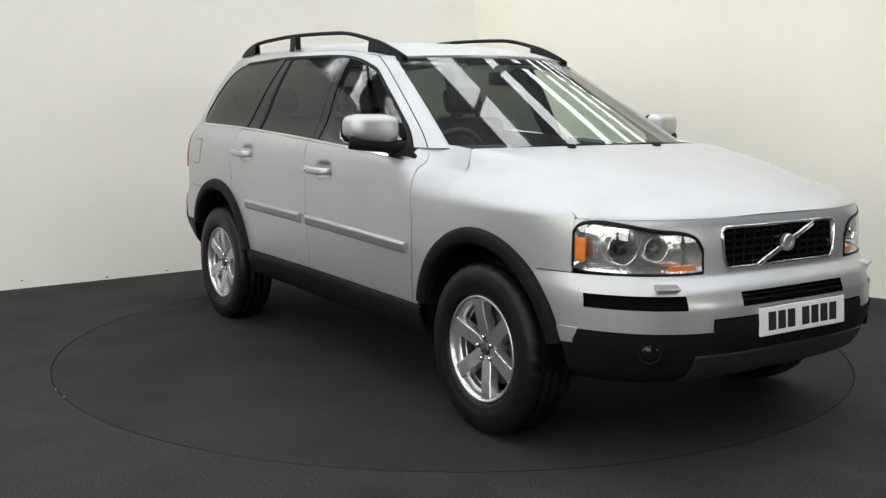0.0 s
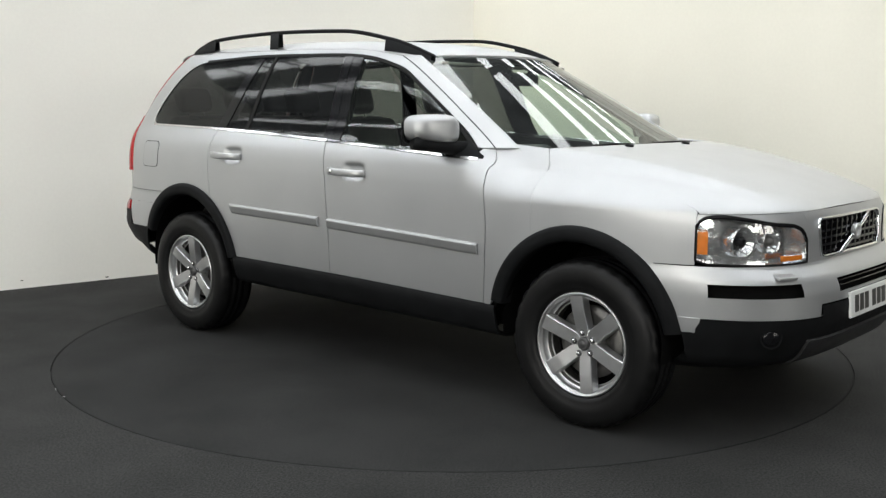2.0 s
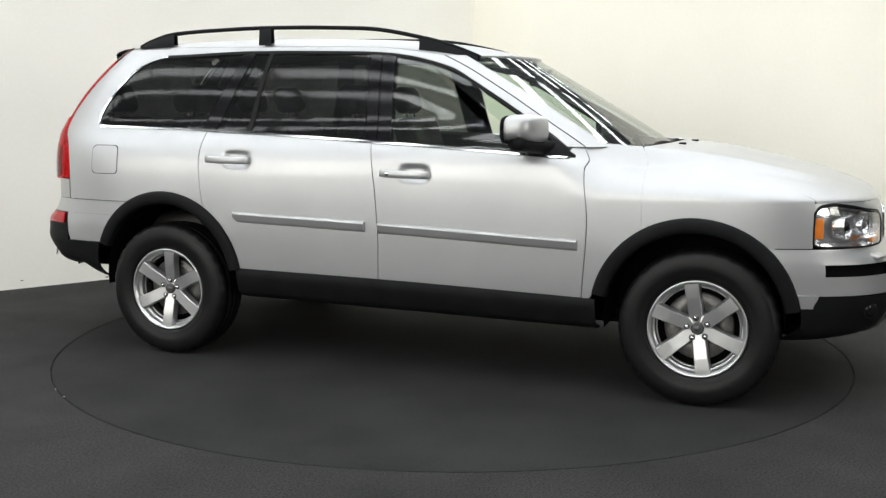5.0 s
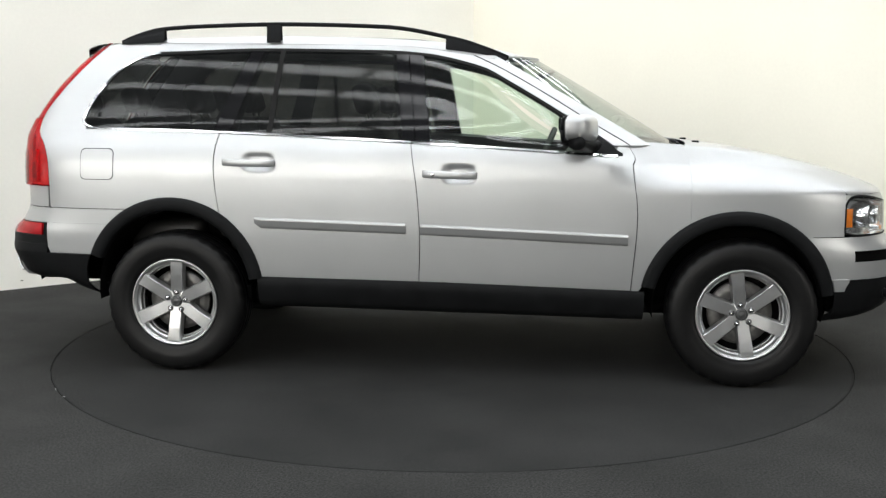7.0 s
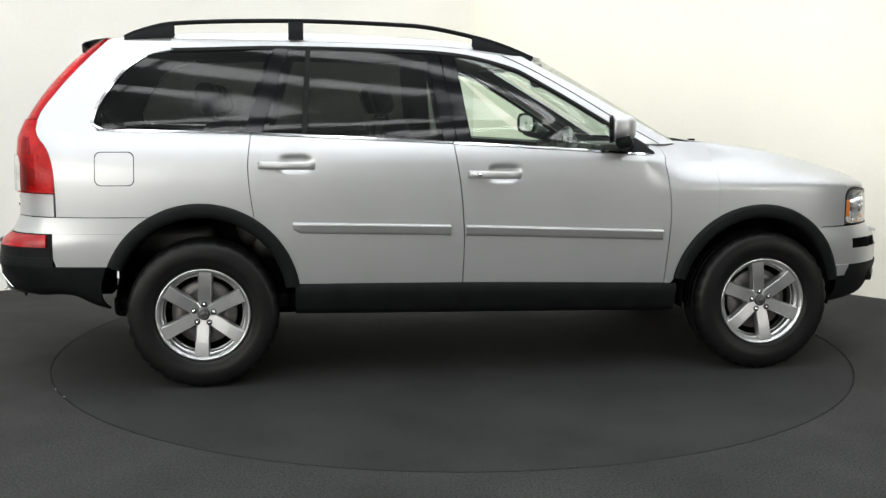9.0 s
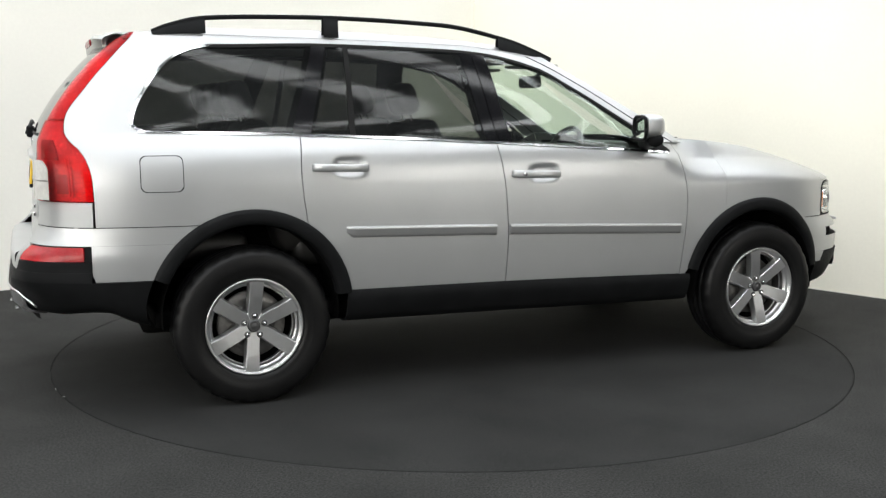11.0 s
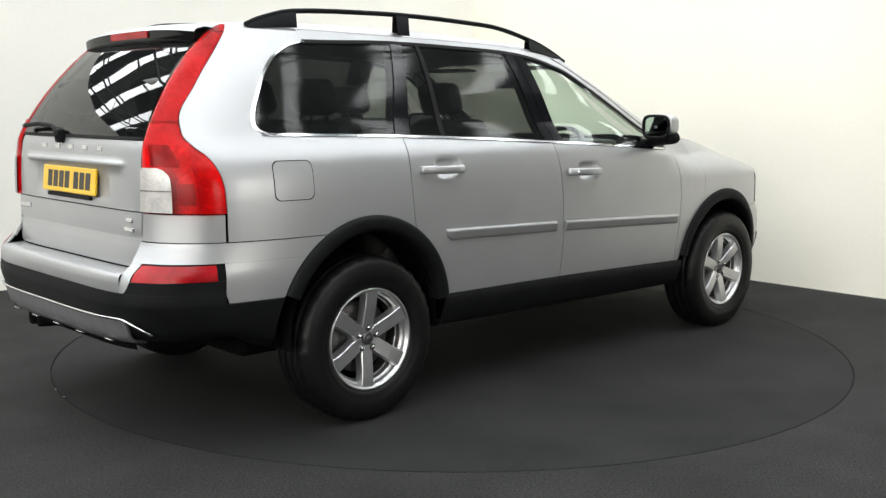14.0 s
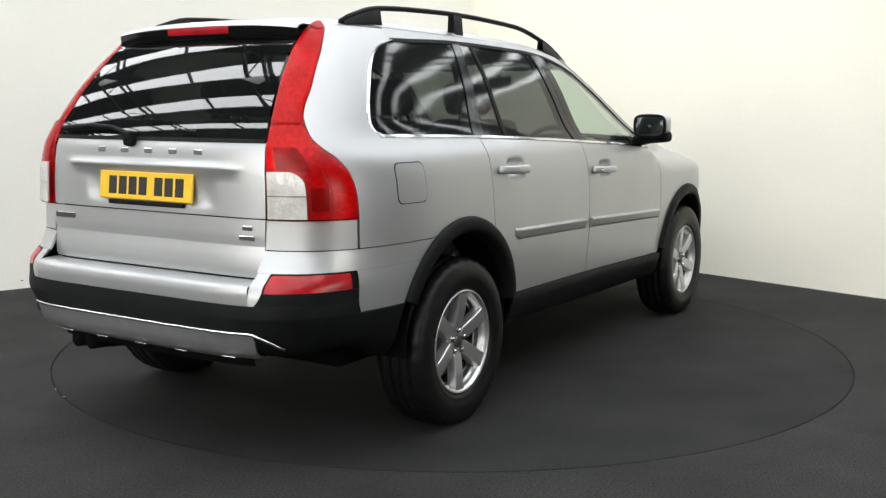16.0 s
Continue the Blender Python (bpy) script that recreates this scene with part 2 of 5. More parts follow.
ROOF = 7.4
HALL = pose(0.0, 5.9, 0, 0, 0, -26) @ pose(0.0, -5.9, 0)      # the hall lies askew to the studio corner
for name, lo, hi in (("wall_south", (-17, -11.2, 0), (17, -11, ROOF)), ("wall_north", (-17, 22.8, 0), (17, 23, ROOF)),
                     ("wall_left", (-17, -11, 0), (-16.8, 22.8, ROOF)), ("wall_right", (16.8, -11, 0), (17, 22.8, ROOF))):
    tagged(part(name, block(lo, hi), HALLWALL), "grey profiled cladding wall of the hall", "wall", kind="structure").matrix_world = HALL
STRIPS = [-10.0 + 1.9 * k for k in range(18)]
bm = bmesh.new()
edges = [-11.0] + [e for y in STRIPS for e in (y - 0.33, y + 0.33)] + [23.0]
for k in range(0, len(edges), 2):
    block((-17, edges[k], ROOF), (17, edges[k + 1], ROOF + 0.15), bm=bm)
# unseen sheets added over the strips' right ends, to dim that side
for y in STRIPS:
    block((8.46, y - 0.328, ROOF), (17, y + 0.328, ROOF + 0.15), bm=bm)
tagged(part("ceiling", bm, ROOFING), "dark grey sheet roof between long glazed strips", "ceiling", kind="structure").matrix_world = HALL
for y in STRIPS:
    light = new("roof_light")
    light.matrix_world = HALL @ pose(0, y, ROOF + 0.1)
    tagged(light, "long glazed roof light strip letting in daylight", "roof light", "roof light strips")
    for k in range(6):
        mesh_object("pane", [(-16.8 + 4.2 * k, -0.32, 0), (-12.7 + 4.2 * k, -0.32, 0), (-12.7 + 4.2 * k, 0.32, 0), (-16.8 + 4.2 * k, 0.32, 0)], [(0, 3, 2, 1)], ROOFLIGHT, light, smooth=False)
    for k in range(13):
        x = -16.8 + 2.1 * k
        part("glazing_bar", block((x - 0.035, -0.32, -0.06), (x + 0.035, 0.32, -0.02)), TRUSS, light)
for x in (-12.6, -8.4, -4.2, 0.0, 4.2, 8.4, 12.6):
    truss = new("roof_truss")
    truss.matrix_world = HALL @ pose(x, 0, ROOF - 0.45)
    tagged(truss, "dark steel lattice truss under the hall roof", "truss", "roof trusses")
    part("bottom_chord", block((-0.03, -11, -0.23), (0.03, 22.8, -0.17)), TRUSS, truss)
    part("top_chord", block((-0.03, -11, 0.3), (0.03, 22.8, 0.36)), TRUSS, truss)
    bm = bmesh.new()
    for k in range(24):
        y = -10.8 + 1.4 * k
        for pts in ([(0, y, -0.2), (0, y + 0.7, 0.35)], [(0, y + 0.7, 0.35), (0, y + 1.4, -0.2)]):
            v, f = sweep(pts, ring(0.018, 6))
            vs = [bm.verts.new(p) for p in v]
            for q in f:
                bm.faces.new([vs[i] for i in q])
    part("lattice", bm, TRUSS, truss)


def hall_window(k, place):
    """A tall unseen window of the hall wall, in four panes that glow to light the car's sides."""
    win = new("window_%d" % k)
    win.matrix_world = HALL @ place
    tagged(win, "tall daylit steel-framed hall window, unseen, set as side light", "window", kind="structure")
    for i in range(2):
        for j in range(2):
            a, b = -1.3 + 1.32 * i, 0.05 + 1.72 * j
            mesh_object("pane", [(a, 0, b), (a + 1.26, 0, b), (a + 1.26, 0, b + 1.66), (a, 0, b + 1.66)], [(0, 3, 2, 1)], DAYPANE, win, smooth=False)
    for x0, x1, z0, z1 in ((-1.4, -1.3, 0, 3.5), (1.3, 1.4, 0, 3.5), (-0.03, 0.03, 0.06, 3.42), (-1.3, 1.3, 0, 0.05), (-1.3, 1.3, 3.43, 3.5), (-1.3, 1.3, 1.71, 1.77)):
        part("window_frame", block((x0, 0.0, z0), (x1, 0.06, z1)), TRUSS, win)


# the pair on the right wall is added only to brighten the flank
for k, place in enumerate([pose(x, -10.98, 1.6) for x in (-10.8, -7.4, -4.0, -0.6, 2.8, 6.2)] + [pose(16.78, y, 1.6, 0, 0, 90) for y in (-1.4, 2.0)]):
    hall_window(k + 1, place)

# ---- the car: surfaces. x forward, y left, z up, from the ground below its middle ----
XF = curve([(0.18, 2.06), (0.30, 2.20), (0.42, 2.265), (0.52, 2.295), (0.62, 2.295), (0.68, 2.275), (0.715, 2.24), (0.745, 2.215), (0.85, 2.21), (0.92, 2.198), (0.945, 2.185), (1.0, 2.16), (1.12, 1.25), (1.2, 1.105), (1.3, 0.945), (1.48, 0.655), (1.62, 0.41), (1.68, 0.24), (1.72, 0.03)])
XR = curve([(0.22, -2.33), (0.40, -2.43), (0.55, -2.45), (0.68, -2.445), (0.72, -2.43), (0.755, -2.39), (0.80, -2.36), (0.84, -2.342), (0.95, -2.337), (1.1, -2.335), (1.2, -2.332), (1.25, -2.315), (1.4, -2.23), (1.55, -2.11), (1.62, -2.04), (1.68, -1.97), (1.72, -1.90)])
WID = curve([(0.18, 0.78), (0.32, 0.86), (0.40, 0.878), (0.5, 0.893), (0.6, 0.902), (0.75, 0.911), (0.9, 0.913), (1.0, 0.911), (1.08, 0.903), (1.14, 0.888), (1.18, 0.868), (1.22, 0.838), (1.27, 0.805), (1.35, 0.770), (1.45, 0.727), (1.55, 0.675), (1.62, 0.633), (1.68, 0.588), (1.72, 0.54)])
HOOD = curve([(0.9, 1.205), (1.15, 1.190), (1.45, 1.157), (1.66, 1.118), (1.9, 1.062), (2.04, 1.019), (2.13, 0.985), (2.185, 0.951)])
HOOD_LOW = 0.945
BONNET_CORNER = 0.812


def nose(z):
    up = ease(1.02, 1.14, z)
    xf = XF(z)
    return xf, mix(1.2, xf - 1.0, up), mix(3.0, 3.2, up), mix(4.0, 5.5, up), WID(z)


def tail(z):
    up = ease(1.15, 1.3, z)
    return XR(z), -1.5, mix(3.0, 3.5, up), mix(4.6, mix(6.5, 7.0, up), ease(0.50, 0.62, z)), WID(z)


def side_plain(x, z):
    xf, xc, n, m, w = nose(z)
    if x > xc:
        return w * max(0.0, 1 - min(1.0, (x - xc) / (xf - xc)) ** n) ** (1 / m)
    xr, xc, n, m, w = tail(z)
    if x < xc:
        return w * max(0.0, 1 - min(1.0, (xc - x) / (xc - xr)) ** n) ** (1 / m)
    return w


def side(x, z):
    """The body's half width."""
    y = side_plain(x, z)
    if x > 0.75 and z > HOOD_LOW:
        k = min(1.0, (z - HOOD_LOW) / max(0.001, HOOD(x) - HOOD_LOW))
        y = mix(y, max(side_plain(x, HOOD_LOW) * (1 - k * k) ** (1 / 2.7), 0.802 - 0.5 * (z - 1.065) if x < 1.166 else 0.0), ease(0.75, 1.08, x))
    return y


def hood(x, y):
    """The bonnet's height: a raised middle between two crests that run together towards the grille, and falling shoulders."""
    w = max(0.01, side_plain(min(x, 2.182), HOOD_LOW))
    low = HOOD_LOW + (HOOD(x) - HOOD_LOW) * math.sqrt(max(0.0, 1 - min(1.0, abs(y) / w) ** 2.7))
    t = min(1.0, max(0.0, (x - 1.14) / 1.0))
    crest = mix(0.742, 0.45, t)
    top = HOOD(x) - 0.010 * (y / crest) ** 2
    return mix(low, max(low, top), (1 - ease(crest - 0.012, crest + mix(0.056, 0.15, t), abs(y))) * (1 - ease(1.98, 2.15, x)))


def bonnet_rear(y):
    """Where the bonnet begins, before the windscreen."""
    y = abs(y)
    return 1.2025 - 0.0625 * (y / 0.742) ** 2 if y < 0.742 else mix(1.140, 1.168, min(1.0, (y - 0.742) / 0.057))


def front_at(a, z, out=0.0):
    """A point of the front, at the turn a: 0 ahead, a quarter turn at the side."""
    xf, xc, n, m, w = nose(z)
    s = 1 if a >= 0 else -1
    a = abs(a)
    p = Vector((xc + (xf - xc) * max(0, math.cos(a)) ** (2 / n), s * w * max(0, math.sin(a)) ** (2 / m), z))
    return p + Vector((math.cos(a), s * math.sin(a), 0)) * out


def front_by_y(y, z):
    xf, xc, n, m, w = nose(z)
    return math.copysign(math.asin(min(1.0, abs(y) / w) ** (m / 2)), y)


def front_by_x(x, z):
    xf, xc, n, m, w = nose(z)
    return math.acos(min(1.0, max(0.0, (x - xc) / (xf - xc))) ** (n / 2))


def rear_at(a, z, out=0.0):
    xr, xc, n, m, w = tail(z)
    s = 1 if a >= 0 else -1
    a = abs(a)
    p = Vector((xc + (xr - xc) * max(0, math.cos(a)) ** (2 / n), s * w * max(0, math.sin(a)) ** (2 / m), z))
    return p + Vector((-math.cos(a), s * math.sin(a), 0)) * out


def rear_by_y(y, z):
    xr, xc, n, m, w = tail(z)
    return math.copysign(math.asin(min(1.0, abs(y) / w) ** (m / 2)), y)


def rear_by_x(x, z):
    xr, xc, n, m, w = tail(z)
    return math.acos(min(1.0, max(0.0, (xc - x) / (xc - xr))) ** (n / 2))


SCREEN_Z0, SCREEN_Z1 = 1.135, 1.622


def screen_at(e, z):
    """The windscreen: e runs -1..1 across it."""
    v = (z - SCREEN_Z0) / (SCREEN_Z1 - SCREEN_Z0)
    mid = mix(1.215, 0.408, v) + 0.012 * 4 * v * (1 - v)
    edge = mix(1.040, 0.190, v) + 0.012 * 4 * v * (1 - v)
    return Vector((mid - (mid - edge) * abs(e) ** 2.1, e * mix(0.770, 0.572, v), z))


def sheet(name, grid, mat, parent, label="", skirt=0.012, hole=None, smooth=True):
    """One panel from rows of points, its outer face away from the car's middle, with a lip turned inward round its edge."""
    n, m = len(grid), len(grid[0])
    P = [[Vector(p) for p in row] for row in grid]
    mid_i, mid_j = n // 2, m // 2
    d1 = P[min(mid_i + 1, n - 1)][mid_j] - P[mid_i - 1][mid_j]
    d2 = P[mid_i][min(mid_j + 1, m - 1)] - P[mid_i][mid_j - 1]
    p = P[mid_i][mid_j]
    flip = d1.cross(d2).dot(p - Vector((p.x * 0.6, 0, 0.75))) < 0
    verts = [p for row in P for p in row]
    faces = []
    for i in range(n - 1):
        for j in range(m - 1):
            if hole and hole((P[i][j] + P[i + 1][j + 1]) / 2):
                continue
            q = (i * m + j, (i + 1) * m + j, (i + 1) * m + j + 1, i * m + j + 1)
            faces.append(q[::-1] if flip else q)
    if skirt:
        loop = [(0, j) for j in range(m)] + [(i, m - 1) for i in range(1, n)] + [(n - 1, j) for j in range(m - 2, -1, -1)] + [(i, 0) for i in range(n - 2, 0, -1)]
        base = len(verts)
        for i, j in loop:
            a = P[min(i + 1, n - 1)][j] - P[max(i - 1, 0)][j]
            b = P[i][min(j + 1, m - 1)] - P[i][max(j - 1, 0)]
            nn = a.cross(b)
            nn = nn.normalized() * (-1 if flip else 1) if nn.length > 1e-9 else Vector((0, 0, 0))
            verts += [P[i][j], P[i][j] - nn * skirt]
        c = len(loop)
        for k in range(c):
            k2 = (k + 1) % c
            q = (base + 2 * k, base + 2 * k + 1, base + 2 * k2 + 1, base + 2 * k2)
            faces.append(q if flip else q[::-1])
    return mesh_object(name, verts, faces, mat, parent, label, smooth)


def side_sheet(name, s, xl, xr, zlo, zhi, mat, parent, label="", nu=16, nv=10, out=0.0, skirt=0.012, hole=None, dent=None):
    """A panel on the flank s (-1 right, 1 left): edges xl, xr run with the height 0..1; zlo, zhi run with x."""
    grid = []
    for i in range(nu + 1):
        row = []
        for j in range(nv + 1):
            v = j / nv
            x = mix(xl(v), xr(v), i / nu)
            z = mix(zlo(x), zhi(x), v)
            row.append((x, s * (side(x, z) + out - (dent(x, z) if dent else 0.0)), z))
        grid.append(row)
    return sheet(name, grid, mat, parent, label, skirt, hole)


def flat(value):
    return lambda _: value


BELT = curve([(-1.95, 1.254), (-1.2, 1.235), (-0.2, 1.190), (0.486, 1.150), (0.83, 1.128), (1.1, 1.115)])
GLASS_TOP = curve([(-1.95, 1.632), (-1.526, 1.637), (-1.042, 1.652), (-0.386, 1.641), (-0.186, 1.628), (0.131, 1.558), (0.3, 1.468), (0.48, 1.363), (0.805, 1.156), (0.84, 1.135)])
ROOF_EDGE = curve([(-1.95, 1.665), (-1.75, 1.684), (-1.53, 1.692), (-1.046, 1.688), (-0.286, 1.674), (0.045, 1.633), (0.2, 1.60), (0.4, 1.52)])
ROOF_MID = curve([(-1.95, 1.712), (-1.5, 1.748), (-1.0, 1.756), (-0.4, 1.738), (0.0, 1.708), (0.2, 1.674), (0.42, 1.612)])
SILL = curve([(-1.0, 0.505), (-0.157, 0.496), (0.95, 0.470)])
lamp_side = curve([(0.947, -2.100), (1.05, -2.105), (1.13, -2.125), (1.18, -2.155), (1.21, -2.185), (1.25, -2.205), (1.3, -2.20), (1.45, -2.10), (1.6, -1.968), (1.69, -1.882), (1.715, -1.86)])
ARCH_R, ARCH_F, ARCH = (-1.43, 0.433), (1.40, 0.40), 0.467


def arch(x, centre, r=ARCH):
    d = abs(x - centre[0])
    return centre[1] + math.sqrt(r * r - d * d) if d < r else 0.0


SEAM_F = [(0.47, 0.889), (0.837, 0.912), (1.03, 0.892), (1.085, 0.888), (1.115, 0.900), (1.15, 0.884), (1.20, 0.850)]


def seam_f(z):      # the front door's leading edge
    return curve(SEAM_F)(z)


def seam_b(z):
    return curve([(0.49, -0.158), (0.695, -0.152), (0.92, -0.164), (1.19, -0.201)])(z)


def seam_r(z):
    return curve([(0.50, -1.05), (0.70, -1.10), (0.835, -1.174), (1.085, -1.20), (1.24, -1.187)])(z)


car = new("car")
tagged(car, "silver metallic estate car with black roof rails and wheel arches", "car")
HALF = 0.0022     # half of a panel gap


def cup(x, z):
    """The hollow behind a door handle."""
    return lambda px, pz: 0.022 * (1 - ease(0.55, 1.0, ((abs(px - x - 0.045) / 0.090) ** 4 + (abs(pz - z - 0.003) / 0.050) ** 4) ** 0.25))


def flank(s):
    belt_low = lambda x: BELT(x) - 0.010
    # wing
    low = lambda x: max(arch(x, ARCH_F), 0.47 if x < 0.96 else 0.0, mix(0.0, 0.7465, ease(1.68, 1.74, x)))
    edge_y = lambda x: mix(0.799, BONNET_CORNER, min(1, max(0, (x - 1.168) / 0.735)))
    top = lambda x: hood(x, min(edge_y(x), side_plain(x, HOOD_LOW) * 0.998)) + 0.001 if x > 1.165 else mix(1.200, 1.180, min(1, max(0, (x - 0.83) / 0.33)))
    side_sheet("front_wing", s, flat(1.1655), flat(1.904), low, top, PAINT, car, nu=48, nv=44)
    side_sheet("wing_rear_corner", s, lambda v: seam_f(mix(0.47, 1.20, v)) + HALF, lambda v: bonnet_rear(mix(0.799, 0.742, (mix(0.47, 1.18, v) - 1.065) / 0.115)) - 0.0055 if v > 0.84 else 1.1645, low, lambda x: mix(1.200, 1.180, min(1, max(0, (x - 0.83) / 0.33))), PAINT, car, nu=16, nv=60)
    # doors
    door = side_sheet("front_door", s, lambda v: seam_b(mix(0.49, 1.19, v)) + HALF, lambda v: seam_f(mix(0.47, 1.19, v)) - HALF, SILL, lambda x: belt_low(x) + 0.075 * ease(0.775, 0.84, x), PAINT, car, nu=84, nv=64, dent=cup(0.0, 1.033))
    low_r = lambda x: max(SILL(x), arch(x, ARCH_R))
    door2 = side_sheet("rear_door", s, lambda v: seam_r(mix(0.835, 1.24, v)) + HALF, lambda v: seam_b(mix(0.49, 1.19, v)) - HALF, low_r, belt_low, PAINT, car, nu=84, nv=64, dent=cup(-1.013, 1.083))
    # rear quarter below the glass, then the pillar above it
    low_q = lambda x: max(arch(x, ARCH_R), 0.842 if x < -1.6 else 0.0)
    side_sheet("rear_wing", s, lambda v: lamp_side(mix(0.842, 1.248, v)) + 0.003, lambda v: seam_r(mix(0.835, 1.24, v)) - HALF, low_q, lambda x: BELT(x) - 0.006, PAINT, car, nu=44, nv=18)
    QX = curve([(1.254, -1.878), (1.268, -1.915), (1.29, -1.924), (1.33, -1.915), (1.42, -1.868), (1.52, -1.797), (1.585, -1.722), (1.622, -1.64), (1.636, -1.56)])
    qx = lambda v: QX(mix(1.254, 1.636, v))
    lampx = lamp_side
    rows = []
    for i in range(17):
        row = []
        for j in range(19):
            v = j / 18
            z = mix(1.245, 1.682, v)
            x1 = QX(z) - 0.010 if z < 1.634 else mix(-1.57, -1.48, ease(1.634, 1.682, z))
            x = mix(lampx(z) + 0.003, x1, i / 16)
            row.append((x, s * side(x, z), z))
        rows.append(row)
    sheet("rear_pillar", rows, PAINT, car)
    # silver rail above the windows and the windscreen pillar
    side_sheet("cant_rail", s, flat(-1.575), flat(0.20), lambda x: GLASS_TOP(x) + 0.010, lambda x: ROOF_EDGE(x) - 0.002, PAINT, car, nu=30, nv=5)
    rows = []
    for i in range(25):
        z = mix(1.178, 1.625, i / 24)
        xg = curve([(1.118, 0.862), (1.156, 0.822), (1.363, 0.500), (1.468, 0.322), (1.558, 0.160), (1.625, 0.02)])(z)
        a0 = front_by_x(xg, z)
        inner = screen_at(0.985, z)
        a1 = front_by_y(inner.y, z)
        row = []
        for j in range(9):
            p = front_at(mix(a0, a1, j / 8), z)
            p += (inner + Vector((0.004, 0.004, 0)) - front_at(a1, z)) * ease(0.2, 1.0, j / 8)
            row.append((p.x, s * p.y, p.z))
        rows.append(row)
    sheet("windscreen_pillar", rows, PAINT, car)
    v, f = sweep([row[3] for row in rows], ring(0.0028, 6))
    mesh_object("door_frame_gap", v, f, SEAL, car)
    # glass
    side_sheet("quarter_window", s, lambda v: qx(v), lambda v: mix(-1.215, -1.06, v), lambda x: BELT(x) + 0.004, GLASS_TOP, PRIVACY, car, nu=20, nv=16, out=-0.004, skirt=0)
    side_sheet("rear_door_window", s, lambda v: mix(-1.14, -1.0, v), lambda v: mix(-0.235, -0.30, v), lambda x: BELT(x) + 0.004, GLASS_TOP, PRIVACY, car, nu=16, nv=12, out=-0.004, skirt=0)
    side_sheet("front_door_window", s, lambda v: mix(-0.115, -0.175, v), lambda v: mix(0.66, 0.02, v), lambda x: BELT(x) + 0.004, GLASS_TOP, CLEAR, car, nu=20, nv=14, out=-0.004, skirt=0)
    rows = []
    for i in range(13):       # the leading corner of the front glass, down to the mirror
        x = mix(0.02, 0.665, i / 12)
        lo = max(BELT(x) + 0.004, mix(BELT(0.66) + 0.004, GLASS_TOP(0.02), (0.66 - x) / 0.64))
        rows.append([(x, s * (side(x, mix(lo, GLASS_TOP(x), j / 6)) - 0.004), mix(lo, GLASS_TOP(x), j / 6)) for j in range(7)])
    sheet("front_quarter_glass", rows, CLEAR, car, skirt=0)
    # black pillars and seals
    side_sheet("pillar_cover", s, lambda v: mix(-1.222, -1.068, v), lambda v: mix(-1.135, -1.0, v), BELT, lambda x: GLASS_TOP(x) + 0.004, GLOSSBLACK, car, nu=4, nv=10, out=0.001)
    side_sheet("window_divider", s, lambda v: mix(-0.945, -0.915, v), lambda v: mix(-0.917, -0.892, v), BELT, GLASS_TOP, SEAL, car, nu=2, nv=10, out=0.001)
    side_sheet("pillar_cover", s, lambda v: mix(-0.245, -0.31, v), lambda v: mix(-0.182, -0.245, v), BELT, lambda x: GLASS_TOP(x) + 0.004, GLOSSBLACK, car, nu=4, nv=10, out=0.001)
    side_sheet("pillar_cover", s, lambda v: mix(-0.178, -0.241, v), lambda v: mix(-0.108, -0.168, v), BELT, lambda x: GLASS_TOP(x) + 0.004, GLOSSBLACK, car, nu=4, nv=10, out=0.001)
    side_sheet("mirror_sail", s, lambda v: mix(0.64, 0.72, v), flat(0.838), BELT, lambda x: max(GLASS_TOP(x) + 0.004, BELT(x) + 0.001), TRIM, car, nu=8, nv=6, out=0.002)
    side_sheet("window_seal", s, flat(-1.57), flat(0.80), lambda x: GLASS_TOP(x) - 0.004, lambda x: GLASS_TOP(x) + 0.011, SEAL, car, nu=48, nv=2, out=0.001, skirt=0.02)
    rows = []
    for i in range(30):
        v = i / 29
        x = qx(v)
        z = mix(BELT(x) + 0.004, GLASS_TOP(x), v)
        rows.append([(x - d, s * (side(x - d, z) + 0.002), z) for d in (-0.004, 0.004, 0.011)])
    sheet("window_surround", rows, CHROME, car, skirt=0.01)
    for a, b in ((-1.905, -1.189), (-1.183, -0.203), (-0.197, 0.815)):
        side_sheet("belt_moulding", s, flat(a), flat(b), lambda x: BELT(x) - 0.006, lambda x: BELT(x) + 0.004, CHROME, car, nu=14, nv=2, out=0.005, skirt=0.012)
    # black arch flares, sill, arch liners
    for centre, a0, a1 in ((ARCH_R, 8, 158), (ARCH_F, 8, 168)):
        rows = []
        for i in range(41):
            a = radians(mix(a0, a1, i / 40))
            row = []
            for r, o in ((0.472, 0.0005), (0.470, 0.010), (0.464, 0.019), (0.452, 0.024), (0.425, 0.024), (0.410, 0.020), (0.403, 0.010), (0.401, -0.05)):
                x, z = centre[0] + r * math.cos(a), centre[1] + r * math.sin(a)
                row.append((x, s * (side(x, z) + o), z))
            rows.append(row)
        sheet("arch_flare", rows, TRIM, car, "black plastic wheel arch flare", skirt=0.0)
        rows = []
        for i in range(33):
            a = radians(mix(-8, 188, i / 32))
            rows.append([(centre[0] + 0.405 * math.cos(a), s * y, centre[1] - 0.01 + 0.405 * math.sin(a)) for y in (0.88, 0.70, 0.50)])
        sheet("arch_liner", rows, DARK, car, skirt=0)
        a = [radians(mix(-8, 188, i / 24)) for i in range(25)]
        mesh_object("arch_back", [(centre[0] + 0.41 * math.cos(q), s * 0.5, centre[1] + 0.41 * math.sin(q)) for q in a], [tuple(range(25))], DARK, car, smooth=False)
    rows = []
